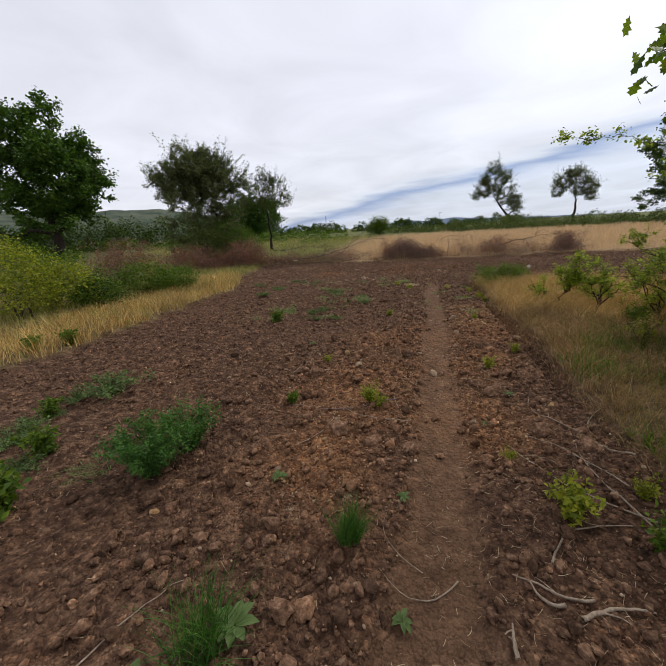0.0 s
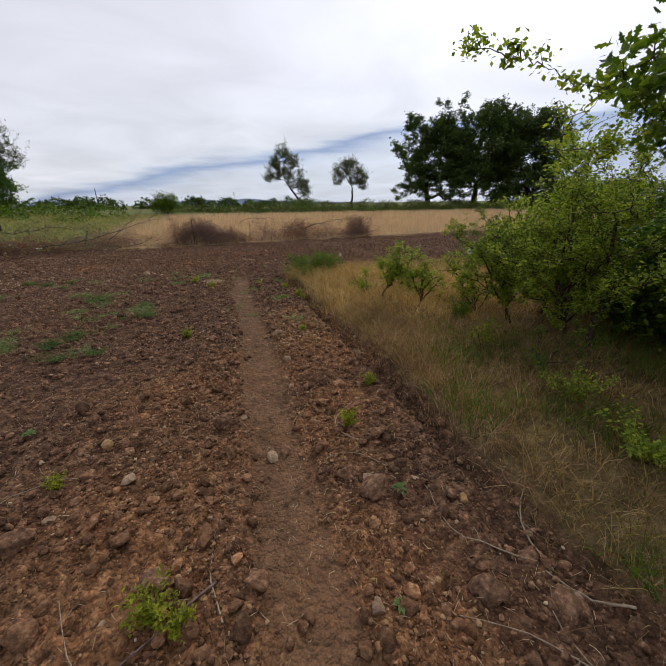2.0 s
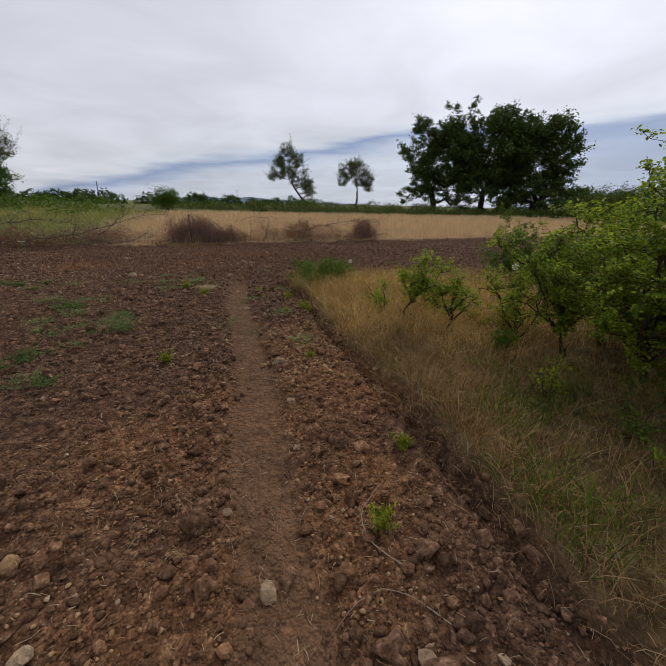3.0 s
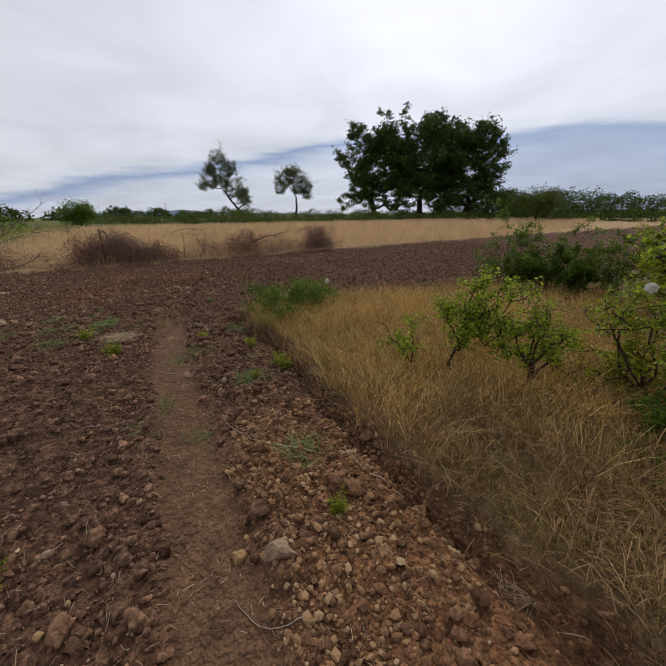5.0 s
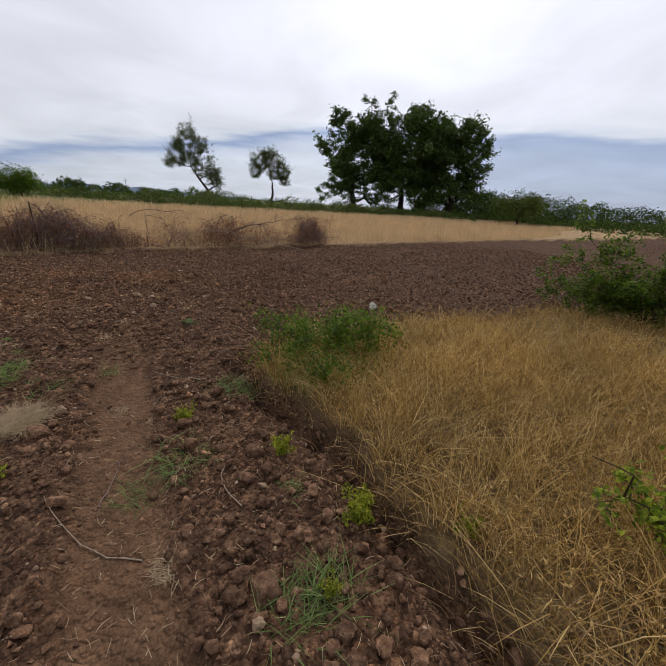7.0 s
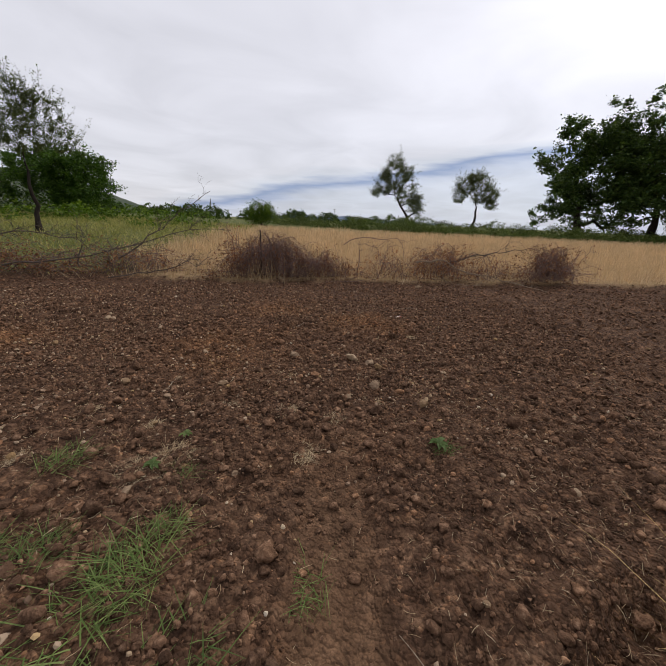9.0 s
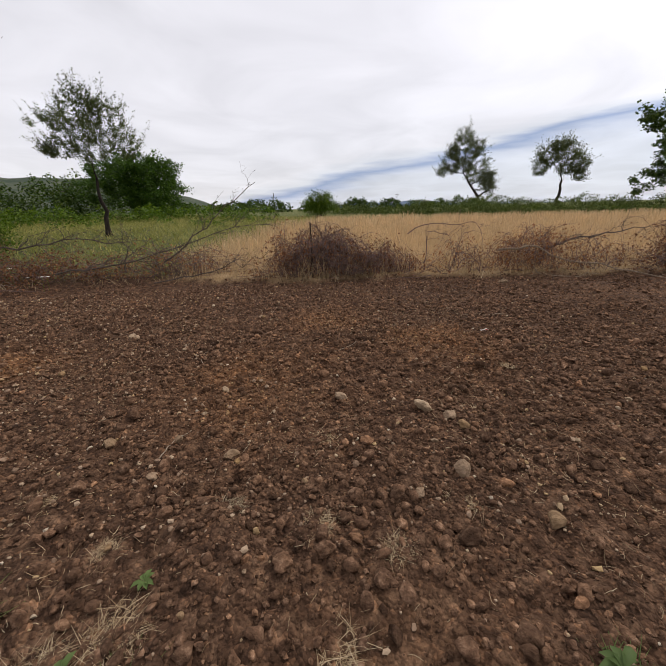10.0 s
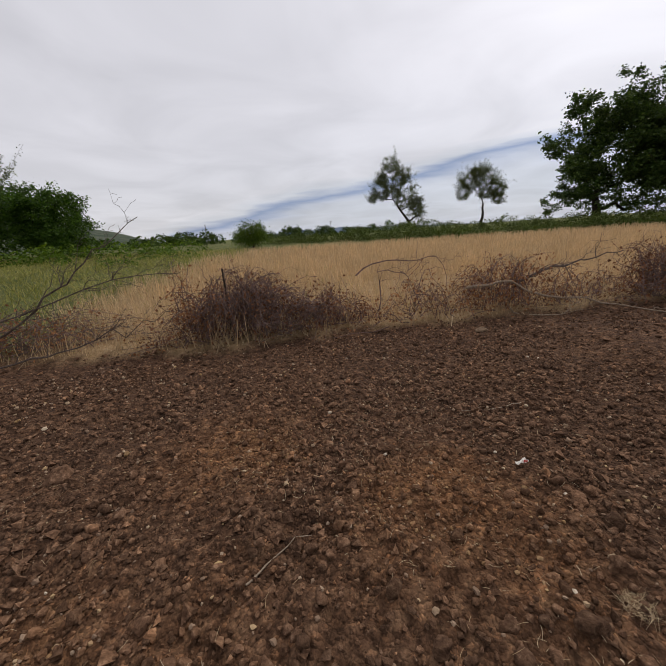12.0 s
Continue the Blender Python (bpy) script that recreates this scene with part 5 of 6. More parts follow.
bare_branch("fallen_branch", "bare branch propped on a brush heap", ((7.9, 15.9, 0.42), (8.8, 15.8, 0.62), (9.9, 15.6, 0.78)), 0.024, 12, 0.6, DEAD_WOOD, 24)
bare_branch("pale_stick", "pale curved stick lying on soil by the brush", ((7.0, 15.9, 0.42), (7.63, 15.6, 0.48), (8.8, 15.2, 0.24), (9.5, 14.3, 0.03)), 0.024, 3, 0.4, DRY_STICK, 26)
bare_branch("pale_stick", "pale hooked stick lying on soil by the brush", ((7.6, 15.8, 0.22), (7.7, 15.6, 0.03), (8.3, 15.3, 0.10), (8.7, 15.35, 0.22)), 0.014, 2, 0.3, DRY_STICK, 27)


def iron_post(at, h):
    root = thing("iron_post", (at[0], at[1], float(lie(*at))), "thin rusty iron post standing in the brush heap", "post")
    t = Tubes()
    t.add(((0, 0, -0.1), (0.01, 0, h * 0.5), (0.0, 0, h), (0.0, 0, h + 0.004)), (0.014, 0.014, 0.014, 0.004), 6)
    part("rod", t.mesh("rod", IRON), root)


iron_post((3.48, 16.35), 1.0)

# ---- grasses ----


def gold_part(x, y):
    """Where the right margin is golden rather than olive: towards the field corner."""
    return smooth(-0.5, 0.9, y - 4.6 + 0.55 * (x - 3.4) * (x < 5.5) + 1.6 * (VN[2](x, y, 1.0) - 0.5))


def straw_side(x, y):
    return smooth(-0.9, 0.9, x - 0.6 - 0.22 * (y - 17) + 2 * (VN[1](x, y, 0.4) - 0.5))


build_tussocks("dry_grass", "golden dry grass on the field margin", GOLD_GRASS, 5600, 20, (2.4, 9.0, 3.4, 9.6),
               lambda x, y: (right_depth(x, y) > 0.02) * gold_part(x, y) * (0.35 + 0.65 * (x < 6.4)), (0.13, 0.30), (0.002, 0.0042), 0.055)


def build_spikelets(name, label, material, n, area, inside, height, size):
    """Drooping seed heads hung at the top of the dry grass."""
    x, y = rng.uniform(area[0], area[1], n), rng.uniform(area[2], area[3], n)
    keep = rng.random(n) < inside(x, y)
    x, y = x[keep], y[keep]
    z = ground_z(x, y) + rng.uniform(*height, len(x)) * (0.55 + 0.5 * VN[4](x, y, 1.7) + 0.5 * VN[2](x, y, 5.0))
    V, F = leaf_cards(np.stack((x, y, z), 1), size, 0.26, 0.0, 1.2)
    tagged(new(name, mesh_of(name, V, F, material)), label, "grass", kind="stuff")


build_spikelets("grass_heads", "drooping pale seed heads of the dry grass", GOLD_GRASS, 60000, (2.4, 7.5, 3.6, 9.6),
                lambda x, y: (right_depth(x, y) > 0.06) * gold_part(x, y), (0.07, 0.22), 0.022)
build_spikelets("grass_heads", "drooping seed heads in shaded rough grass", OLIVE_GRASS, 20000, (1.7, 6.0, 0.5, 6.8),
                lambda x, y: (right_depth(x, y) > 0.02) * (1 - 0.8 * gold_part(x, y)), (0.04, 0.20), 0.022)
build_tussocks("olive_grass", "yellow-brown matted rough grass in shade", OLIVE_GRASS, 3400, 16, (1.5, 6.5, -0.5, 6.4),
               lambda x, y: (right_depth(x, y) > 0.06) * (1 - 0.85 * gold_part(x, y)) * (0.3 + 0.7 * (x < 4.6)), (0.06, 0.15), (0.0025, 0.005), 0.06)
build_grass("green_grass", "thin green grass growing through dead grass", BUSH_LEAF, 36000, (1.7, 6.0, 0.0, 7.0),
            lambda x, y: (right_depth(x, y) > 0.03) * smooth(0.38, 0.7, VN[0](x, y, 1.6)) * (1 - 0.75 * gold_part(x, y)) * smooth(5.0, 3.6, y), (0.05, 0.2), (0.004, 0.009), (0.1, 0.8), False, steps=2)
build_tussocks("brown_grass", "tan dead grass lodged in the margin", TAN_GRASS, 3800, 14, (1.8, 6.0, 1.0, 7.5),
               lambda x, y: (right_depth(x, y) > 0.04) * (0.25 + 0.75 * smooth(0.3, 0.6, VN[3](x, y, 1.1))) * (1 - 0.55 * gold_part(x, y)) * smooth(1.5, 3.6, y), (0.07, 0.18), (0.003, 0.006), 0.06)
build_tussocks("fallen_grass", "tan dead grass hanging over the furrow edge", TAN_GRASS, 2300, 15, (1.8, 4.6, 1.5, 8.8),
               lambda x, y: (right_depth(x, y) > -0.03) * (right_depth(x, y) < 0.3) * 0.9, (0.06, 0.20), (0.002, 0.004), 0.05)
build_tussocks("matted_grass", "tan matted grass on the margin by the furrow", TAN_GRASS, 1200, 14, (2.6, 4.4, 3.8, 6.0),
               lambda x, y: (right_depth(x, y) > 0.04) * (right_depth(x, y) < 0.9) * smooth(0.35, 0.6, VN[1](x, y, 1.4)), (0.05, 0.15), (0.002, 0.004), 0.07)
build_grass("dry_grass", "golden dry grass beside the plough and scrub", GOLD_GRASS, 46000, (-8.0, -2.2, 2.5, 13.5),
            lambda x, y: (left_depth(x, y) > 0.03) * (1 - smooth(1.4, 2.6, left_depth(x, y))) * (0.3 + VN[4](x, y, 2.0)), (0.12, 0.30), (0.004, 0.008), (0.05, 0.6), steps=2)
build_grass("meadow_grass", "fresh green grass mixed into the margin", GREEN_GRASS, 24000, (-9.0, -2.2, 3, 17.5),
            lambda x, y: (left_depth(x, y) > 0.0) * (0.35 + 0.65 * smooth(0.3, 2.2, left_depth(x, y) + 0.16 * (y - 6))), (0.10, 0.28), (0.005, 0.011), steps=2)
build_grass("ripe_straw", "standing pale gold straw in the far field", STRAW_GRASS, 95000, (-0.5, 34, 12.6, 26),
            lambda x, y: (far_depth(x, y) > 0.06) * straw_side(x, y) * np.exp(-0.10 * np.maximum(far_depth(x, y), 0)), (0.26, 0.42), (0.006, 0.012), (0.02, 0.35), steps=1)
build_grass("ripe_straw", "pale gold straw reaching towards the hedge", STRAW_GRASS, 60000, (1, 46, 14, 40),
            lambda x, y: (far_depth(x, y) > 4) * straw_side(x, y) * (y + 0.32 * np.maximum(x - 5, 0) < 35.5), (0.26, 0.38), (0.02, 0.04), (0.02, 0.35), steps=1)
build_grass("meadow_grass", "rough green meadow grass beyond the brush", GREEN_GRASS, 38000, (-14, 7, 16.6, 40),
            lambda x, y: (far_depth(x, y) > 0.3) * (1 - 0.85 * straw_side(x, y)), (0.10, 0.24), (0.010, 0.025), (0.05, 0.9), steps=1,
            tall=lambda x, y: 0.25 + 0.75 * smooth(0.5, 5.0, far_depth(x, y)))
build_grass("edge_weeds", "dead weeds and grass along the end furrow", PALE_STRAW, 14000, (-3, 26, 11.8, 17.4),
            lambda x, y: (far_depth(x, y) > -0.12) * (far_depth(x, y) < 0.3) * 0.9, (0.06, 0.2), (0.005, 0.010), (0.3, 1.2), steps=2)

# ---- weeds and plants in the field ----


def leafy_plant(name, label, stems, height, radius, leaves, leaf_len, material, aspect=0.5, category="plant", upright=0.6):
    """A herb: stems from one root with leaves along them, built round the origin."""
    root = thing(name, (0, 0, 0), label, category)
    t, pos = Tubes(), []
    for _ in range(stems):
        d = rng.uniform(0, 2 * np.pi)
        e = np.array((np.cos(d) * radius * rng.uniform(0.2, 1), np.sin(d) * radius * rng.uniform(0.2, 1), height * rng.uniform(0.55, 1.0)))
        P = branch_points((0, 0, -0.02), e, 0.12 * (1 - upright), 0.04, 6)
        t.add(P, np.linspace(0.0035, 0.001, 6), 4)
        s = rng.random(leaves) ** 0.7
        base = np.stack([np.interp(s, np.linspace(0, 1, 6), P[:, i]) for i in range(3)], 1)
        pos.append(base + rng.normal(size=(leaves, 3)) * leaf_len * 0.6)
    part("stalk", t.mesh("stalk", material), root)
    pos = np.concatenate(pos)
    pos[:, 2] = np.abs(pos[:, 2]) + 0.004
    V, F = leaf_cards(pos, leaf_len, aspect, 0.4)
    part("foliage", mesh_of("foliage", V, F, material), root)
    return root


def tuft(name, label, n, height, radius, width, material, lean=(0.1, 0.7), category="grass tuft"):
    root = thing(name, (0, 0, 0), label, category)
    a, r = rng.uniform(0, 2 * np.pi, n), radius * np.sqrt(rng.random(n))
    V, F = blades(r * np.cos(a), r * np.sin(a), np.full(n, -0.01), rng.uniform(0.5, 1.0, n) * height, np.full(n, width), rng.uniform(*lean, n))
    part("grass_clump", mesh_of("grass_clump", V, F, material), root)
    return root


def rosette(name, label, n, leaf_len, material):
    """A flat rosette of broad leaves."""
    root = thing(name, (0, 0, 0), label, "weed")
    for k in range(n):
        a = 2 * np.pi * k / n + rng.uniform(-0.3, 0.3)
        L, w = leaf_len * rng.uniform(0.7, 1.1), leaf_len * 0.24
        s = np.array((0.05, 0.35, 0.7, 1.0))
        up = 0.02 + 0.5 * L * s - 0.45 * L * s ** 2
        c = np.stack((np.cos(a) * L * s, np.sin(a) * L * s, up), 1)
        side = np.array((-np.sin(a), np.cos(a), 0)) * w
        W = np.array((0.15, 0.9, 0.8, 0.05))[:, None]
        V = np.concatenate((c - side * W + np.array((0, 0, 0.012)) * W, c, c + side * W + np.array((0, 0, 0.012)) * W))
        F = [(i, i + 1, i + 5, i + 4) for i in range(3)] + [(i + 4, i + 5, i + 9, i + 8) for i in range(3)]
        part("leaf", mesh_of("leaf", V, np.array(F), material, smooth=True), root)
    return root


def put(ob, x, y, turn=0.0, scale=1.0):
    """Sets a thing that was built round the origin on the ground."""
    ob.matrix_basis = pose(x, y, float(ground_z(np.array([x]), np.array([y]))[0]), 0, 0, turn) @ Matrix.Scale(scale, 4)
    return ob


def again(ob, x, y, turn, scale=1.0):
    made = copy_thing(ob, Matrix.Identity(4))
    return put(made, x, y, turn, scale)


put(leafy_plant("feathery_plant", "bushy feathery bright green plant on bare soil", 60, 0.40, 0.33, 100, 0.028, WEED_LEAF, 0.4), -1.27, 2.12)
put(leafy_plant("feathery_plant", "low bushy green plant beside a taller one", 40, 0.36, 0.28, 80, 0.027, WEED_LEAF, 0.4), -1.08, 2.4)
put(tuft("grass_tuft", "bright green tuft of fine grass on the soil", 420, 0.24, 0.055, 0.0028, WEED_LEAF, (0.05, 0.45)), 0.06, 1.42)
put(tuft("grass_tuft", "tall green tuft of grass with a dead stalk", 300, 0.34, 0.10, 0.004, WEED_LEAF, (0.1, 0.6)), -0.55, 0.98)
put(rosette("broad_weed", "blue-green broad-leaved weed beside a tuft", 9, 0.10, BLUE_WEED), -0.42, 1.02)
put(rosette("broad_weed", "blue-green broad-leaved weed beside a tuft", 8, 0.09, BLUE_WEED), -0.75, 0.86)
put(leafy_plant("yellow_weed", "yellow-green leafy weed on the plough edge", 20, 0.22, 0.13, 26, 0.034, YELLOW_LEAF, 0.55), 1.22, 1.46)
put(leafy_plant("green_weed", "green leafy weed at the foot of grass", 16, 0.18, 0.12, 24, 0.034, BUSH_LEAF, 0.6), 1.5, 1.2)
WEED_A = put(leafy_plant("green_weed", "small bushy green weed on ploughed soil", 16, 0.20, 0.15, 30, 0.045, BUSH_LEAF, 0.5), -0.88, 6.2)
WEED_B = put(leafy_plant("yellow_weed", "small yellow-green weed on ploughed soil", 14, 0.12, 0.075, 34, 0.018, YELLOW_LEAF, 0.5), 2.98, 8.42)
WEED_C = put(rosette("broad_weed", "small blue-green rosette weed on soil", 7, 0.055, BLUE_WEED), 1.62, 2.86)
WEED_D = put(tuft("grass_tuft", "sparse low green grass tuft on soil", 110, 0.05, 0.09, 0.004, LOW_GRASS, (0.5, 2.4)), 3.05, 7.55)
WEED_E = put(leafy_plant("creeping_weed", "low creeping grey-green weed over soil", 30, 0.09, 0.32, 26, 0.028, BLUE_WEED, 0.5, "weed", 0.3), 0.2, 8.6)
TUFT_DRY = put(tuft("straw_tuft", "bleached dry grass tuft uprooted on soil", 260, 0.022, 0.07, 0.002, PALE_STRAW, (0.8, 3.2)), 2.15, 9.05)
for x, y, r, s in ((-4.0, 5.35, 20, 1.1), (-4.4, 5.1, 200, 1.0), (-2.05, 1.8, 90, 1.3), (-2.2, 2.4, 10, 1.0), (-0.35, 3.0, 40, 0.5), (-2.6, 3.0, 170, 0.8)):
    again(WEED_A, x, y, r, s)
for x, y, r, s in ((0.36, 2.88, 30, 1.3), (0.44, 2.8, 80, 1.0), (2.05, 8.43, 70, 1.3), (2.40, 5.46, 10, 0.8), (3.21, 7.72, 200, 1.0), (3.2, 7.16, 90, 1.2), (1.14, 6.1, 15, 1.1), (2.25, 3.95, 140, 1.0), (1.75, 3.55, 200, 1.1), (1.95, 9.3, 20, 1.2), (1.15, 1.95, 75, 0.7), (3.35, 7.25, 120, 1.0), (3.45, 6.75, 60, 0.9),
                   (2.85, 7.0, 33, 0.6), (0.0, 3.9, 5, 0.8), (1.7, 1.55, 10, 1.0)):
    again(WEED_B, x, y, r, s)
for x, y, r, s in ((0.4, 1.7, 20, 0.9), (-0.35, 1.9, 100, 1.1), (0.25, 1.05, 50, 1.0), (2.2, 10.35, 60, 1.0), (3.8, 10.1, 20, 1.3), (2.35, 10.6, 190, 0.8),
                   (-0.2, 4.6, 70, 1.0), (1.2, 2.4, 0, 0.7)):
    again(WEED_C, x, y, r, s)
for x, y, r, s in ((2.71, 7.05, 10, 1.3), (2.85, 7.0, 80, 1.2), (2.08, 7.11, 160, 1.2), (2.16, 6.61, 10, 1.1), (1.84, 6.81, 70, 1.1), (2.56, 5.92, 130, 1.4), (2.80, 8.01, 220, 1.2), (2.80, 8.14, 300, 1.5), (2.54, 7.98, 150, 1.0), (3.38, 8.68, 20, 1.6), (3.43, 8.5, 90, 1.2),
                   (2.83, 9.54, 200, 1.1), (2.1, 9.58, 260, 1.6), (2.35, 9.36, 60, 1.5), (1.6, 9.95, 60, 1.2), (3.8, 10.1, 30, 0.8), (2.35, 10.3, 75, 0.8)):
    again(WEED_D, x, y, r, s)
spread_weeds = np.random.default_rng(31)
for cx, cy, wide, many, kinds in ((0.6, 7.75, 0.28, 16, "dd"), (0.22, 9.0, 0.3, 8, "dd"), (-0.1, 6.65, 0.4, 10, "ed"), (-0.75, 7.4, 0.6, 14, "dd"), (1.5, 9.75, 0.4, 8, "dd"), (-0.8, 10.4, 0.7, 12, "de"), (2.0, 9.6, 0.3, 5, "dd"), (-2.45, 2.6, 0.45, 6, "ed")):
    for k in range(many):
        again({"d": WEED_D, "e": WEED_E}[kinds[k % 2]], cx + float(spread_weeds.normal()) * wide, cy + float(spread_weeds.normal()) * wide, float(spread_weeds.uniform(0, 360)), float(spread_weeds.uniform(0.9, 1.8)) * (0.45 if kinds[k % 2] == "e" else 1.0))
for x, y, r, s in ((0.9, 8.0, 120, 0.5), (-1.5, 8.6, 250, 0.8), (-1.3, 9.7, 60, 0.9), (-2.3, 3.4, 45, 1.5), (-2.6, 2.6, 15, 1.2)):
    again(WEED_E, x, y, r, s)
put(tuft("straw_clump", "matted clump of bleached dry roots on soil", 1500, 0.06, 0.14, 0.003, PALE_STRAW, (0.6, 2.4), "straw clump"), 2.21, 8.98)
for x, y, r, s in ((2.35, 9.15, 90, 0.9), (2.05, 8.85, 160, 0.8), (1.5, 10.6, 30, 0.9), (2.15, 10.75, 120, 0.7), (3.0, 10.75, 60, 0.9), (3.1, 11.35, 240, 0.8), (2.85, 8.6, 0, 0.6), (0.05, 1.75, 20, 0.7), (-0.25, 1.6, 130, 0.7),
                   (1.3, 10.9, 260, 0.9), (2.3, 10.45, 10, 1.3), (2.1, 10.35, 100, 1.3), (2.0, 10.7, 200, 1.1), (2.6, 10.9, 50, 1.0), (3.0, 10.3, 310, 1.3), (3.3, 10.6, 20, 0.9), (3.7, 10.8, 100, 1.1), (4.1, 11.5, 170, 0.9), (1.7, 11.1, 60, 1.0), (2.2, 10.23, 0, 1.2), (2.7, 8.85, 45, 1.1), (2.5, 7.5, 200, 1.0), (1.9, 7.9, 100, 1.3), (3.9, 11.2, 30, 0.8), (2.0, 4.1, 90, 0.7), (5.2, 13.2, 10, 1.0), (4.7, 12.0, 70, 0.8), (2.35, 3.5, 0, 1.0), (2.5, 3.9, 90, 1.1), (2.75, 4.75, 40, 1.1)):
    again(TUFT_DRY, x, y, r, s)

tree("corner_bush", (4.0, 8.35), "leafy green herb clump at the grass corner",
     [(0, -0.1, 0.22, 0.26, 0.24, 0.15), (0.3, -0.2, 0.28, 0.24, 0.22, 0.15), (-0.22, 0.1, 0.22, 0.2, 0.2, 0.14), (0.55, -0.3, 0.26, 0.2, 0.2, 0.14), (-0.12, 0.35, 0.38, 0.10, 0.10, 0.08), (0.25, -0.1, 0.42, 0.13, 0.13, 0.08), (0.6, -0.2, 0.40, 0.12, 0.12, 0.07), (0.15, 0.1, 0.3, 0.25, 0.25, 0.16), (0.4, 0.0, 0.3, 0.25, 0.2, 0.16), (-0.15, -0.35, 0.20, 0.14, 0.16, 0.10), (0.1, 0.3, 0.26, 0.24, 0.2, 0.13)],
     ((0, 0, 0), (0, 0, 0.05), (0, 0, 0.12)), 0.01, 230, 26, FRESH_LEAF, 0.034, THORN_BARK, 0.04, 0.5, 4, category="plant", stems=4, twig_r=0.002, shoots=0.10)
put(leafy_plant("green_weed", "green leafy weed among shaded grass", 20, 0.26, 0.2, 40, 0.04, BUSH_LEAF), 4.2, 4.55)
put(leafy_plant("nettle_clump", "bright green nettles in shade under a young oak", 24, 0.24, 0.34, 40, 0.03, THORN_LEAF, 0.6), 3.0, 2.2)
put(leafy_plant("nettle_clump", "green leafy undergrowth by the field edge", 18, 0.18, 0.28, 36, 0.028, THORN_LEAF, 0.6), 2.75, 1.6)
put(leafy_plant("nettle_clump", "green leafy undergrowth in shaded rough grass", 18, 0.24, 0.3, 36, 0.028, THORN_LEAF, 0.6), 3.3, 2.75)


def seed_head(at, h):
    root = thing("seed_head", (at[0], at[1], float(lie(*at))), "white fluffy seed head on a thin stalk", "flower")
    t = Tubes()
    t.add(branch_points((0, 0, 0), (0.02, 0.02, h), 0.02, 0.01, 5), np.full(5, 0.002), 4)
    part("stalk", t.mesh("stalk", GOLD_GRASS), root)
    n = 260
    d = rng.normal(size=(n, 3))
    d /= np.linalg.norm(d, axis=1)[:, None]
    V, F = leaf_cards(d * 0.032 + np.array((0.02, 0.02, h)), 0.022, 0.25, 0.0)
    part("fluff", mesh_of("fluff", V, F, FLUFF), root)


put(tuft("grass_tuft", "tall green grass growing at the corner herbs", 800, 0.32, 0.48, 0.0035, GREEN_GRASS, (0.05, 0.5)), 4.1, 8.25)
seed_head((4.55, 4.75), 0.83)
seed_head((4.95, 8.45), 0.36)


def umbel(x, y, h):
    """A small white flower head on a thin green stalk."""
    root = thing("white_flower", (x, y, float(ground_z(np.array([x]), np.array([y]))[0])), "small white flower head on a green stalk", "flower", "white flowers at the field end")
    t = Tubes()
    t.add(branch_points((0, 0, -0.01), (0.02, 0.0, h), 0.02, 0.02, 4), np.full(4, 0.003), 4)
    part("stalk", t.mesh("stalk", BUSH_LEAF), root)
    a, r = rng.uniform(0, 2 * np.pi, 24), 0.035 * np.sqrt(rng.random(24))
    V, F = leaf_cards(np.stack((0.02 + r * np.cos(a), r * np.sin(a), h + 0.01 * rng.random(24)), 1), 0.022, 0.8, 2.0)
    part("flower_head", mesh_of("flower_head", V, F, FLUFF), root)


for k in range(9):
    umbel(-2.9 + 1.7 * rng.random(), 16.25 + 0.6 * rng.random(), 0.16 + 0.2 * rng.random())

# ---- sticks, stones, litter ----


def twig(x, y, turn, length, r, bend, material, label, name="twig"):
    g = np.linspace(-0.5, 0.5, 10)
    a = radians(turn)
    wob = np.cumsum(rng.normal(size=10)) * 0.012 * length
    u, v = g * length, bend * length * (np.cos(np.pi * g) - 0.5) + wob
    px, py = x + u * math.cos(a) - v * math.sin(a), y + u * math.sin(a) + v * math.cos(a)
    pz = ground_z(px, py)
    pz = np.maximum(pz, np.convolve(np.pad(pz, 2, "edge"), np.ones(5) / 5, "valid")) + r * 0.8
    root = thing(name, (x, y, float(pz[5])), label, "twig", "sticks lying on the field")
    P = np.stack((px - x, py - y, pz - pz[5]), 1)
    t = Tubes()
    r = 0.75 * r
    t.add(P, np.linspace(r, r * 0.4, 10), 5)
    for k in range(rng.integers(0, 3)):
        i = rng.integers(3, 8)
        e = P[i] + np.array((rng.normal() * 0.12 * length, rng.normal() * 0.12 * length, 0.01))
        t.add(branch_points(P[i], e, 0.05, 0.05, 4), np.linspace(r * 0.5, r * 0.2, 4), 4)
    part("wood", t.mesh("wood", material), root)


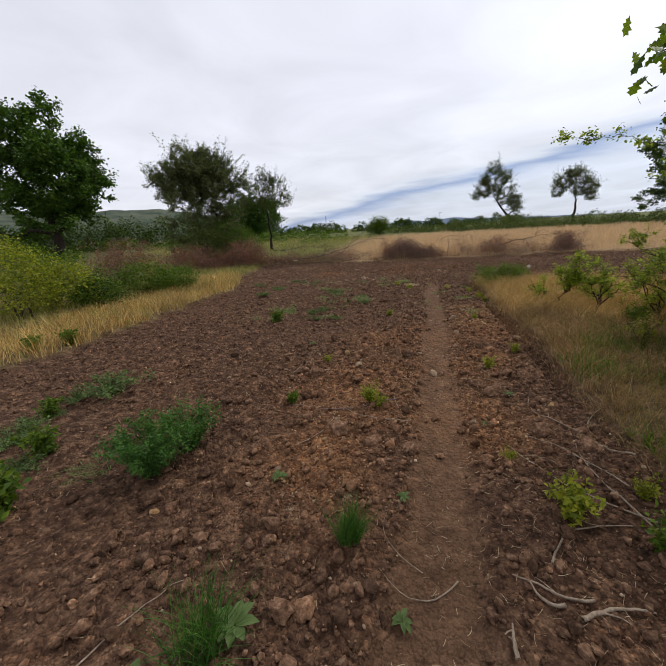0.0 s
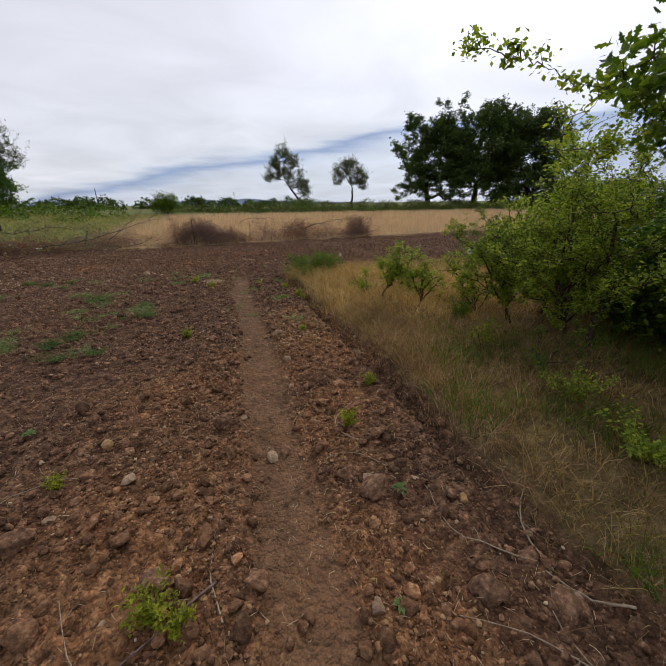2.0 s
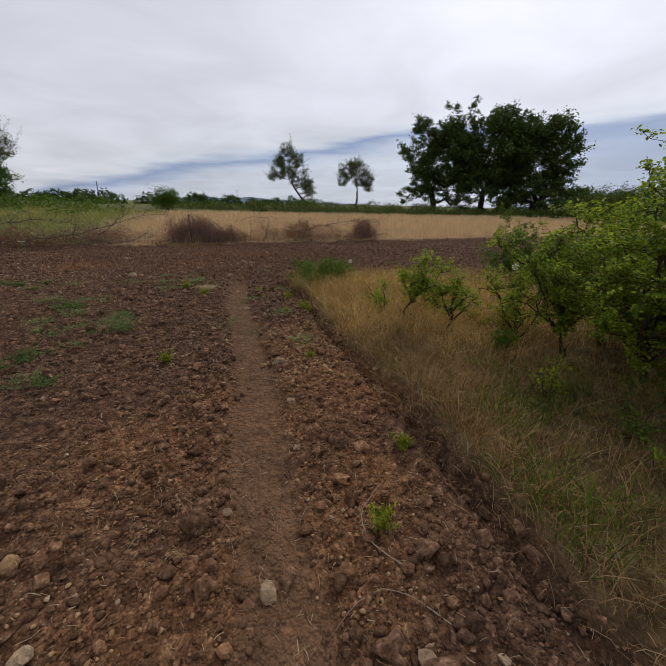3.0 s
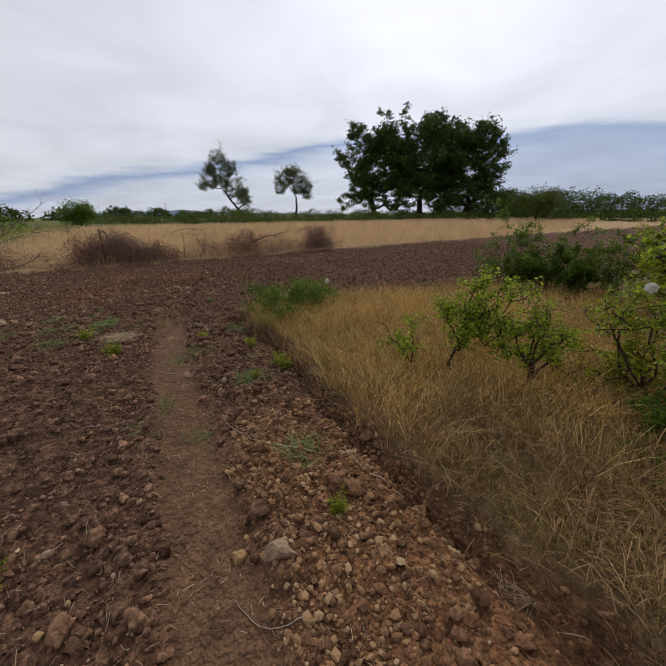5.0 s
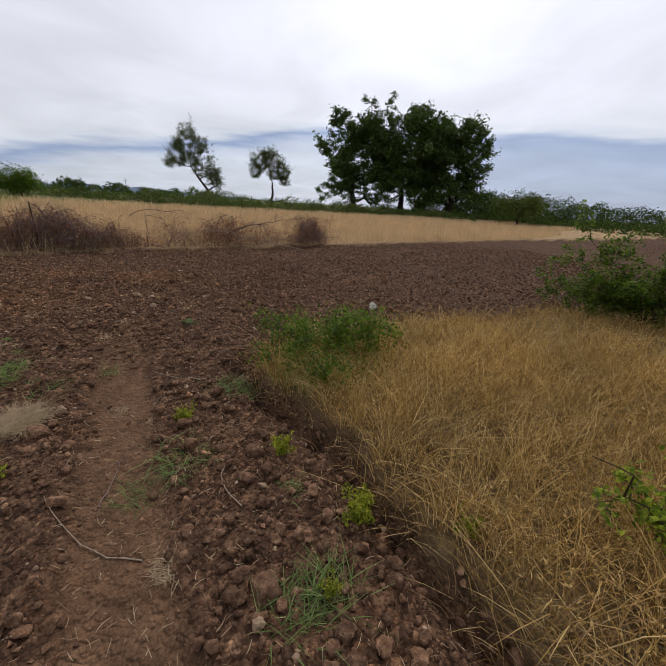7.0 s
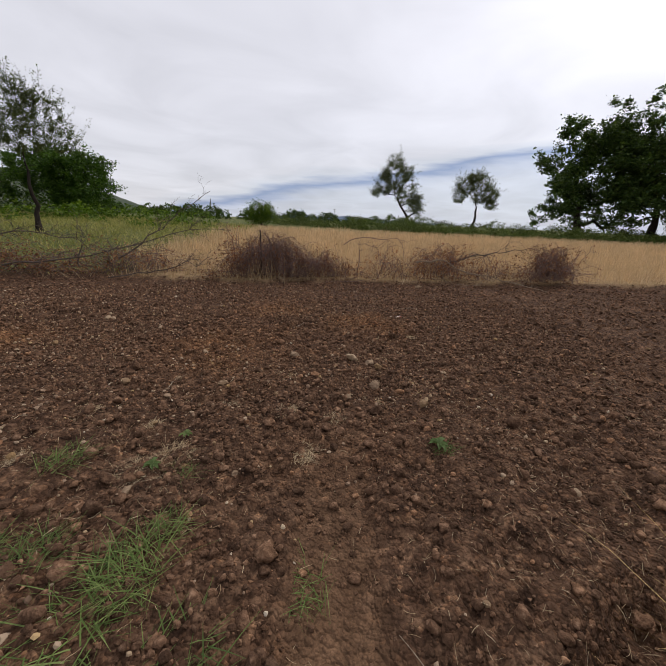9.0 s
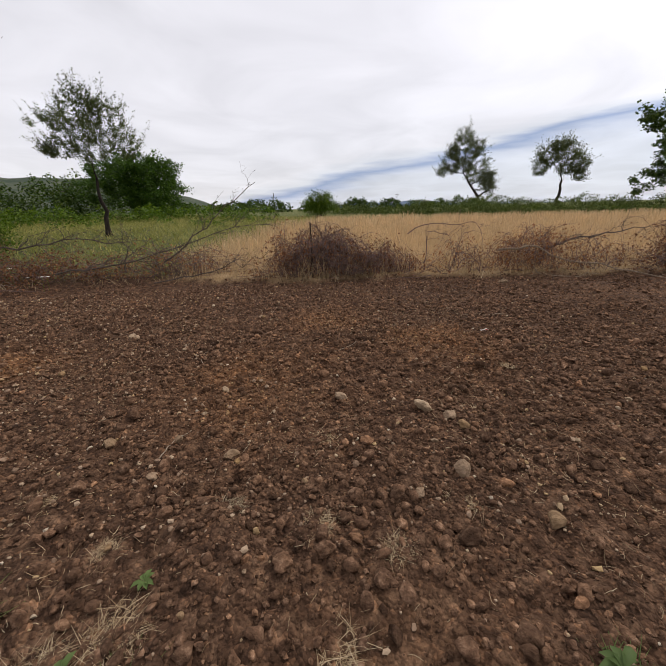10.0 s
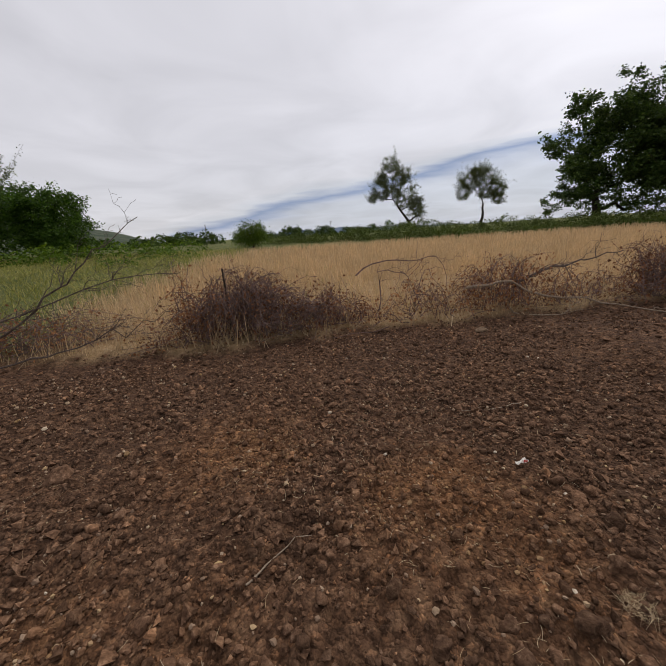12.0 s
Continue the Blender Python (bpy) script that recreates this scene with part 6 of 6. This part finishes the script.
for x, y, a, L, r, b in ((0.25, 2.75, 130, 0.9, 0.006, 0.2), (-0.05, 2.55, 60, 0.6, 0.005, -0.2), (1.75, 3.6, 60, 0.5, 0.006, 0.35), (1.55, 3.25, 150, 0.45, 0.005, -0.3), (0.62, 3.0, 75, 0.55, 0.006, 0.1),
                         (1.35, 1.75, 120, 0.9, 0.007, 0.1), (1.55, 1.95, 115, 0.7, 0.006, -0.1), (2.05, 2.35, 40, 0.5, 0.008, 0.2), (2.45, 6.25, 105, 0.75, 0.009, 0.12), (2.75, 5.6, 85, 0.5, 0.008, 0.2),
                         (3.2, 9.05, 120, 0.5, 0.005, 0.1), (3.5, 12.7, 25, 0.35, 0.007, 0.1), (2.15, 12.9, 80, 0.5, 0.005, 0.2), (2.2, 11.5, 70, 0.3, 0.006, 0.1), (1.2, 1.35, 20, 0.5, 0.008, 0.2), (0.9, 1.1, 150, 0.3, 0.01, 0.1),
                         (-0.9, 1.1, 50, 0.5, 0.006, 0.1), (-0.15, 3.9, 20, 0.6, 0.005, 0.3), (2.3, 7.9, 110, 0.6, 0.005, 0.1), (2.9, 7.75, 60, 0.4, 0.005, 0.2), (1.9, 8.3, 30, 0.35, 0.006, 0.2), (5.3, 13.4, 170, 0.6, 0.006, 0.1),
                         (1.09, 0.985, 3, 0.32, 0.014, 0.06), (0.36, 1.18, 176, 0.36, 0.006, 0.25), (0.64, 0.92, 70, 0.13, 0.013, 0.05), (0.86, 1.08, 120, 0.14, 0.012, 0.2), (1.62, 1.73, 80, 0.70, 0.008, 0.12), (1.87, 2.02, 112, 0.3, 0.009, 0.1), (0.3, 1.45, 100, 0.4, 0.004, 0.3), (1.9, 5.3, 120, 0.3, 0.005, 0.2), (1.7, 2.5, 100, 0.6, 0.006, 0.25)):
    twig(x, y, a, L, r, b, DRY_STICK, "thin pale dry stick lying on the soil")
for x, y, a, L, r, b in ((0.05, 2.9, 170, 1.1, 0.008, 0.15), (2.5, 8.2, 55, 0.4, 0.006, 0.0), (-0.62, 1.02, 80, 0.3, 0.006, 0.0), (1.6, 7.2, 120, 0.35, 0.008, 0.1)):
    twig(x, y, a, L, r, b, DEAD_TWIG, "dark dead twig lying on the soil")


def stone_mesh(name, material, seed):
    g = np.random.default_rng(seed)
    V = craggy(ICO2[0], seed, 1)[0] * np.array((1.0, 0.9, 0.75))
    for _ in range(5):
        n = g.normal(size=3)
        n /= np.linalg.norm(n)
        V = V - (np.maximum(V @ n - g.uniform(0.42, 0.7), 0) * 0.95)[:, None] * n
    return mesh_of(name, V, ICO2[1], material, dict(red=np.zeros(len(V))))


STONES = {"ochre": [stone_mesh("stone", OCHRE, s) for s in range(4)], "pale": [stone_mesh("stone", PALE, 10 + s) for s in range(4)],
          "clod": [mesh_of("clod", P, ICO3[1], CLOD, dict(red=np.zeros(len(P))), smooth=True) for P in craggy(ICO3[0], 77, 4)]}


def stone(kind, x, y, r):
    name, label, cat, group = {"ochre": ("stone", "rough ochre-yellow stone lying on the soil", "stone", "stones on the field"),
                               "pale": ("stone", "pale grey-brown stone lying on the soil", "stone", "stones on the field"),
                               "clod": ("soil_clod", "large dark brown clod of ploughed soil", "clod", "large clods on the field")}[kind]
    ob = new(name, STONES[kind][rng.integers(4)])
    z = float(ground_z(np.array([x]), np.array([y]))[0])
    ob.matrix_basis = pose(x, y, z + (0.05 if kind == "clod" else 0.25) * r, rng.uniform(-25, 25), rng.uniform(-25, 25), rng.uniform(0, 360)) @ Matrix.Scale(r, 4)
    tagged(ob, label, cat, group)


for kind, x, y, r in (("pale", -0.12, 1.72, 0.035), ("clod", 2.27, 8.79, 0.056), ("pale", 1.66, 4.31, 0.04), ("pale", 1.54, 3.03, 0.045), ("pale", 2.6, 7.09, 0.035), ("pale", 6.71, 15.16, 0.10),
                      ("ochre", 2.57, 11.27, 0.05), ("ochre", 2.62, 11.22, 0.045), ("pale", 1.30, 13.44, 0.06), ("clod", 2.28, 13.84, 0.074), ("pale", 1.86, 4.8, 0.06), ("ochre", 3.75, 10.95, 0.06), ("ochre", 4.0, 10.6, 0.05),
                      ("ochre", 3.95, 11.3, 0.05), ("clod", -0.16, 3.58, 0.074), ("clod", 0.36, 3.03, 0.056), ("clod", 1.46, 3.13, 0.062), ("clod", 1.54, 2.26, 0.068), ("pale", 1.15, 3.57, 0.05), ("pale", 1.13, 2.45, 0.04), ("pale", 3.29, 11.82, 0.06), ("ochre", 1.83, 11.54, 0.05), ("ochre", 2.22, 11.53, 0.04), ("pale", 3.79, 11.53, 0.07), ("pale", 3.93, 11.44, 0.06), ("pale", 1.24, 13.52, 0.06), ("clod", 0.05, 2.45, 0.068), ("clod", 0.55, 2.15, 0.062), ("clod", 1.5, 2.95, 0.074), ("clod", 0.3, 2.25, 0.056), ("pale", 2.05, 5.45, 0.07), ("ochre", 1.95, 5.6, 0.05),
                      ("clod", 1.75, 2.05, 0.062), ("clod", 1.85, 2.25, 0.062), ("ochre", 0.25, 4.2, 0.06), ("pale", 0.35, 3.75, 0.06), ("clod", 1.25, 3.6, 0.043), ("pale", -0.55, 1.9, 0.03), ("pale", 1.2, 10.75, 0.09)):
    stone(kind, x, y, r)
sx, sy = rng.uniform(-2.4, 7.5, 1500), rng.uniform(1.0, 15.5, 1500)
ok = is_bare(sx, sy) & (track(sx, sy) < 0.4)
for k, (x, y) in enumerate(list(zip(sx[ok], sy[ok]))[:270]):
    stone(("ochre", "pale", "clod")[int(rng.choice(3, p=(0.27, 0.53, 0.20)))], float(x), float(y), float(0.015 + 0.022 * rng.random() ** 2))

build_clods("large_soil_clods", 2600, (-1.6, 5.0, 0.9, 12.6), 0.026, 0.058, ICO3, "knobbly large brown soil clods on the ploughed field", lambda x, y: rng.random(len(x)) < 0.7 - 0.5 * smooth(8.0, 9.5, y), None, 2.2, soft=True)
build_clods("soil_clods", 15500, (-2.0, 6.4, 0.6, 14.6), 0.014, 0.036, ICO2, "broken brown soil clods over the ploughed field", None, None, 1.8, soft=True)
build_clods("small_soil_clods", 42000, (-2.2, 6.8, 0.5, 15.0), 0.007, 0.019, ICO, "crumbled brown soil clods over the ploughed field", None, None, 1.3)


def wedge():
    """A five-cornered crumb."""
    v = np.array(((1, 0, 0), (-0.5, 0.87, 0), (-0.5, -0.87, 0), (0, 0, 0.9), (0, 0, -0.9)), float)
    f = np.array(((0, 1, 3), (1, 2, 3), (2, 0, 3), (1, 0, 4), (2, 1, 4), (0, 2, 4)))
    return v, f


build_clods("end_soil_clods", 22000, (-0.5, 7.5, 10.8, 15.8), 0.008, 0.022, ICO, "small crumbled soil clods near the field end", None, None, 1.4, walked=False)
build_clods("soil_crumbs", 95000, (-1.8, 5.2, 0.7, 13.6), 0.005, 0.015, wedge(), "fine soil crumbs and gravel over the ploughed field", None, None, 1.4)
build_clods("outer_soil_clods", 78000, (-7.0, 18.0, 3.0, 16.6), 0.014, 0.05, wedge(), "coarse soil clods over the outer ploughed field",
            lambda x, y: (x > 5) | (x < -1.6) | (y > 12.2), walked=False)
build_clods("gravel", 40000, (-0.8, 5.2, 1.4, 14.0), 0.005, 0.016, ICO, "ochre and reddish gravel in the stony stretches of soil", lambda x, y: redness(x, y) > 0.3 + 0.25 * rng.random(len(x)), GRAVEL, 1.5)
build_clods("coarse_gravel", 5200, (1.9, 3.1, 4.9, 6.5), 0.006, 0.024, ICO, "coarse ochre gravel banked along the furrow", lambda x, y: (redness(x, y) > 0.2) & (rng.random(len(x)) < 0.75), GRAVEL, 1.7)
build_clods("small_stones", 15000, (-3.0, 8.0, 0.8, 15.5), 0.006, 0.017, ICO, "small pale stones strewn over the ploughed soil", lambda x, y: rng.random(len(x)) < 0.22 + 0.45 * smooth(8.5, 10.5, y), CHIP)
build_clods("pale_stones", 9500, (-3.0, 5.6, 10.6, 16.0), 0.006, 0.021, ICO, "pale limestone chips thick on the soil near the field end", lambda x, y: rng.random(len(x)) < 0.25 + 0.75 * smooth(3.4, 1.0, x), CHIP, 2.0, walked=False)


def build_litter(name, label, n, area, length, width, material):
    """Broken straw lying flat on the soil."""
    x, y = rng.uniform(area[0], area[1], n), rng.uniform(area[2], area[3], n)
    ok = is_bare(x, y) & (rng.random(n) < 0.15 + 1.3 * smooth(0.4, 0.75, VN[5](x, y, 1.4)))
    x, y = x[ok], y[ok]
    n = len(x)
    a, L = rng.uniform(0, 2 * np.pi, n), rng.uniform(*length, n)
    bend = rng.normal(size=n) * 0.25
    s = np.array((-0.5, -0.15, 0.2, 0.5))
    px = x[:, None] + L[:, None] * (s * np.cos(a)[:, None] - (bend[:, None] * s * s) * np.sin(a)[:, None])
    py = y[:, None] + L[:, None] * (s * np.sin(a)[:, None] + (bend[:, None] * s * s) * np.cos(a)[:, None])
    pz = ground_z(px.ravel(), py.ravel()).reshape(px.shape) + rng.uniform(0.004, 0.03, (n, 1))
    w = rng.uniform(*width, n)[:, None] * np.array((0.7, 1, 1, 0.5)) * 0.5
    tilt = rng.normal(size=(n, 1)) * 0.5
    ox, oy, oz = -np.sin(a)[:, None] * w, np.cos(a)[:, None] * w, tilt * w
    V = np.stack((np.stack((px - ox, py - oy, pz - oz), 2), np.stack((px + ox, py + oy, pz + oz), 2)), 2).reshape(-1, 3)
    q = np.array(((0, 1, 3, 2), (2, 3, 5, 4), (4, 5, 7, 6)))
    F = (q[None] + (np.arange(n) * 8)[:, None, None]).reshape(-1, 4)
    tagged(new(name, mesh_of(name, V, F, material)), label, "straw litter", kind="stuff")


build_litter("straw_litter", "bleached straw and rootlets scattered over the soil", 36000, (-2.2, 6.0, 0.5, 14.5), (0.01, 0.055), (0.001, 0.0022), PALE_STRAW)


def paper_scrap(x, y):
    """A crumpled printed wrapper on the soil."""
    root = thing("paper_scrap", (x, y, float(ground_z(np.array([x]), np.array([y]))[0]) + 0.012), "crumpled white and red paper scrap on soil", "litter")
    for name, mat, off in (("paper", PAPER, 0.0), ("printed_corner", PAPER_RED, 0.05)):
        g = np.linspace(0, 1, 5)
        U, W = np.meshgrid(g, g)
        V = np.stack((U.ravel() * 0.075 + off * 0.7 - 0.04, W.ravel() * 0.028, 0.018 * rng.random(25) + 0.004), 1)
        a = np.array([i * 5 + j for i in range(4) for j in range(4)])
        me = mesh_of(name, np.concatenate((V, V - np.array((0, 0, 0.002)))), [np.stack((a, a + 1, a + 6, a + 5), 1), np.stack((a + 25, a + 30, a + 31, a + 26), 1)], mat)
        ob = part(name, me, root)
        ob.scale = (1, 1, 1) if off == 0 else (0.4, 0.6, 1)


paper_scrap(4.93, 12.74)
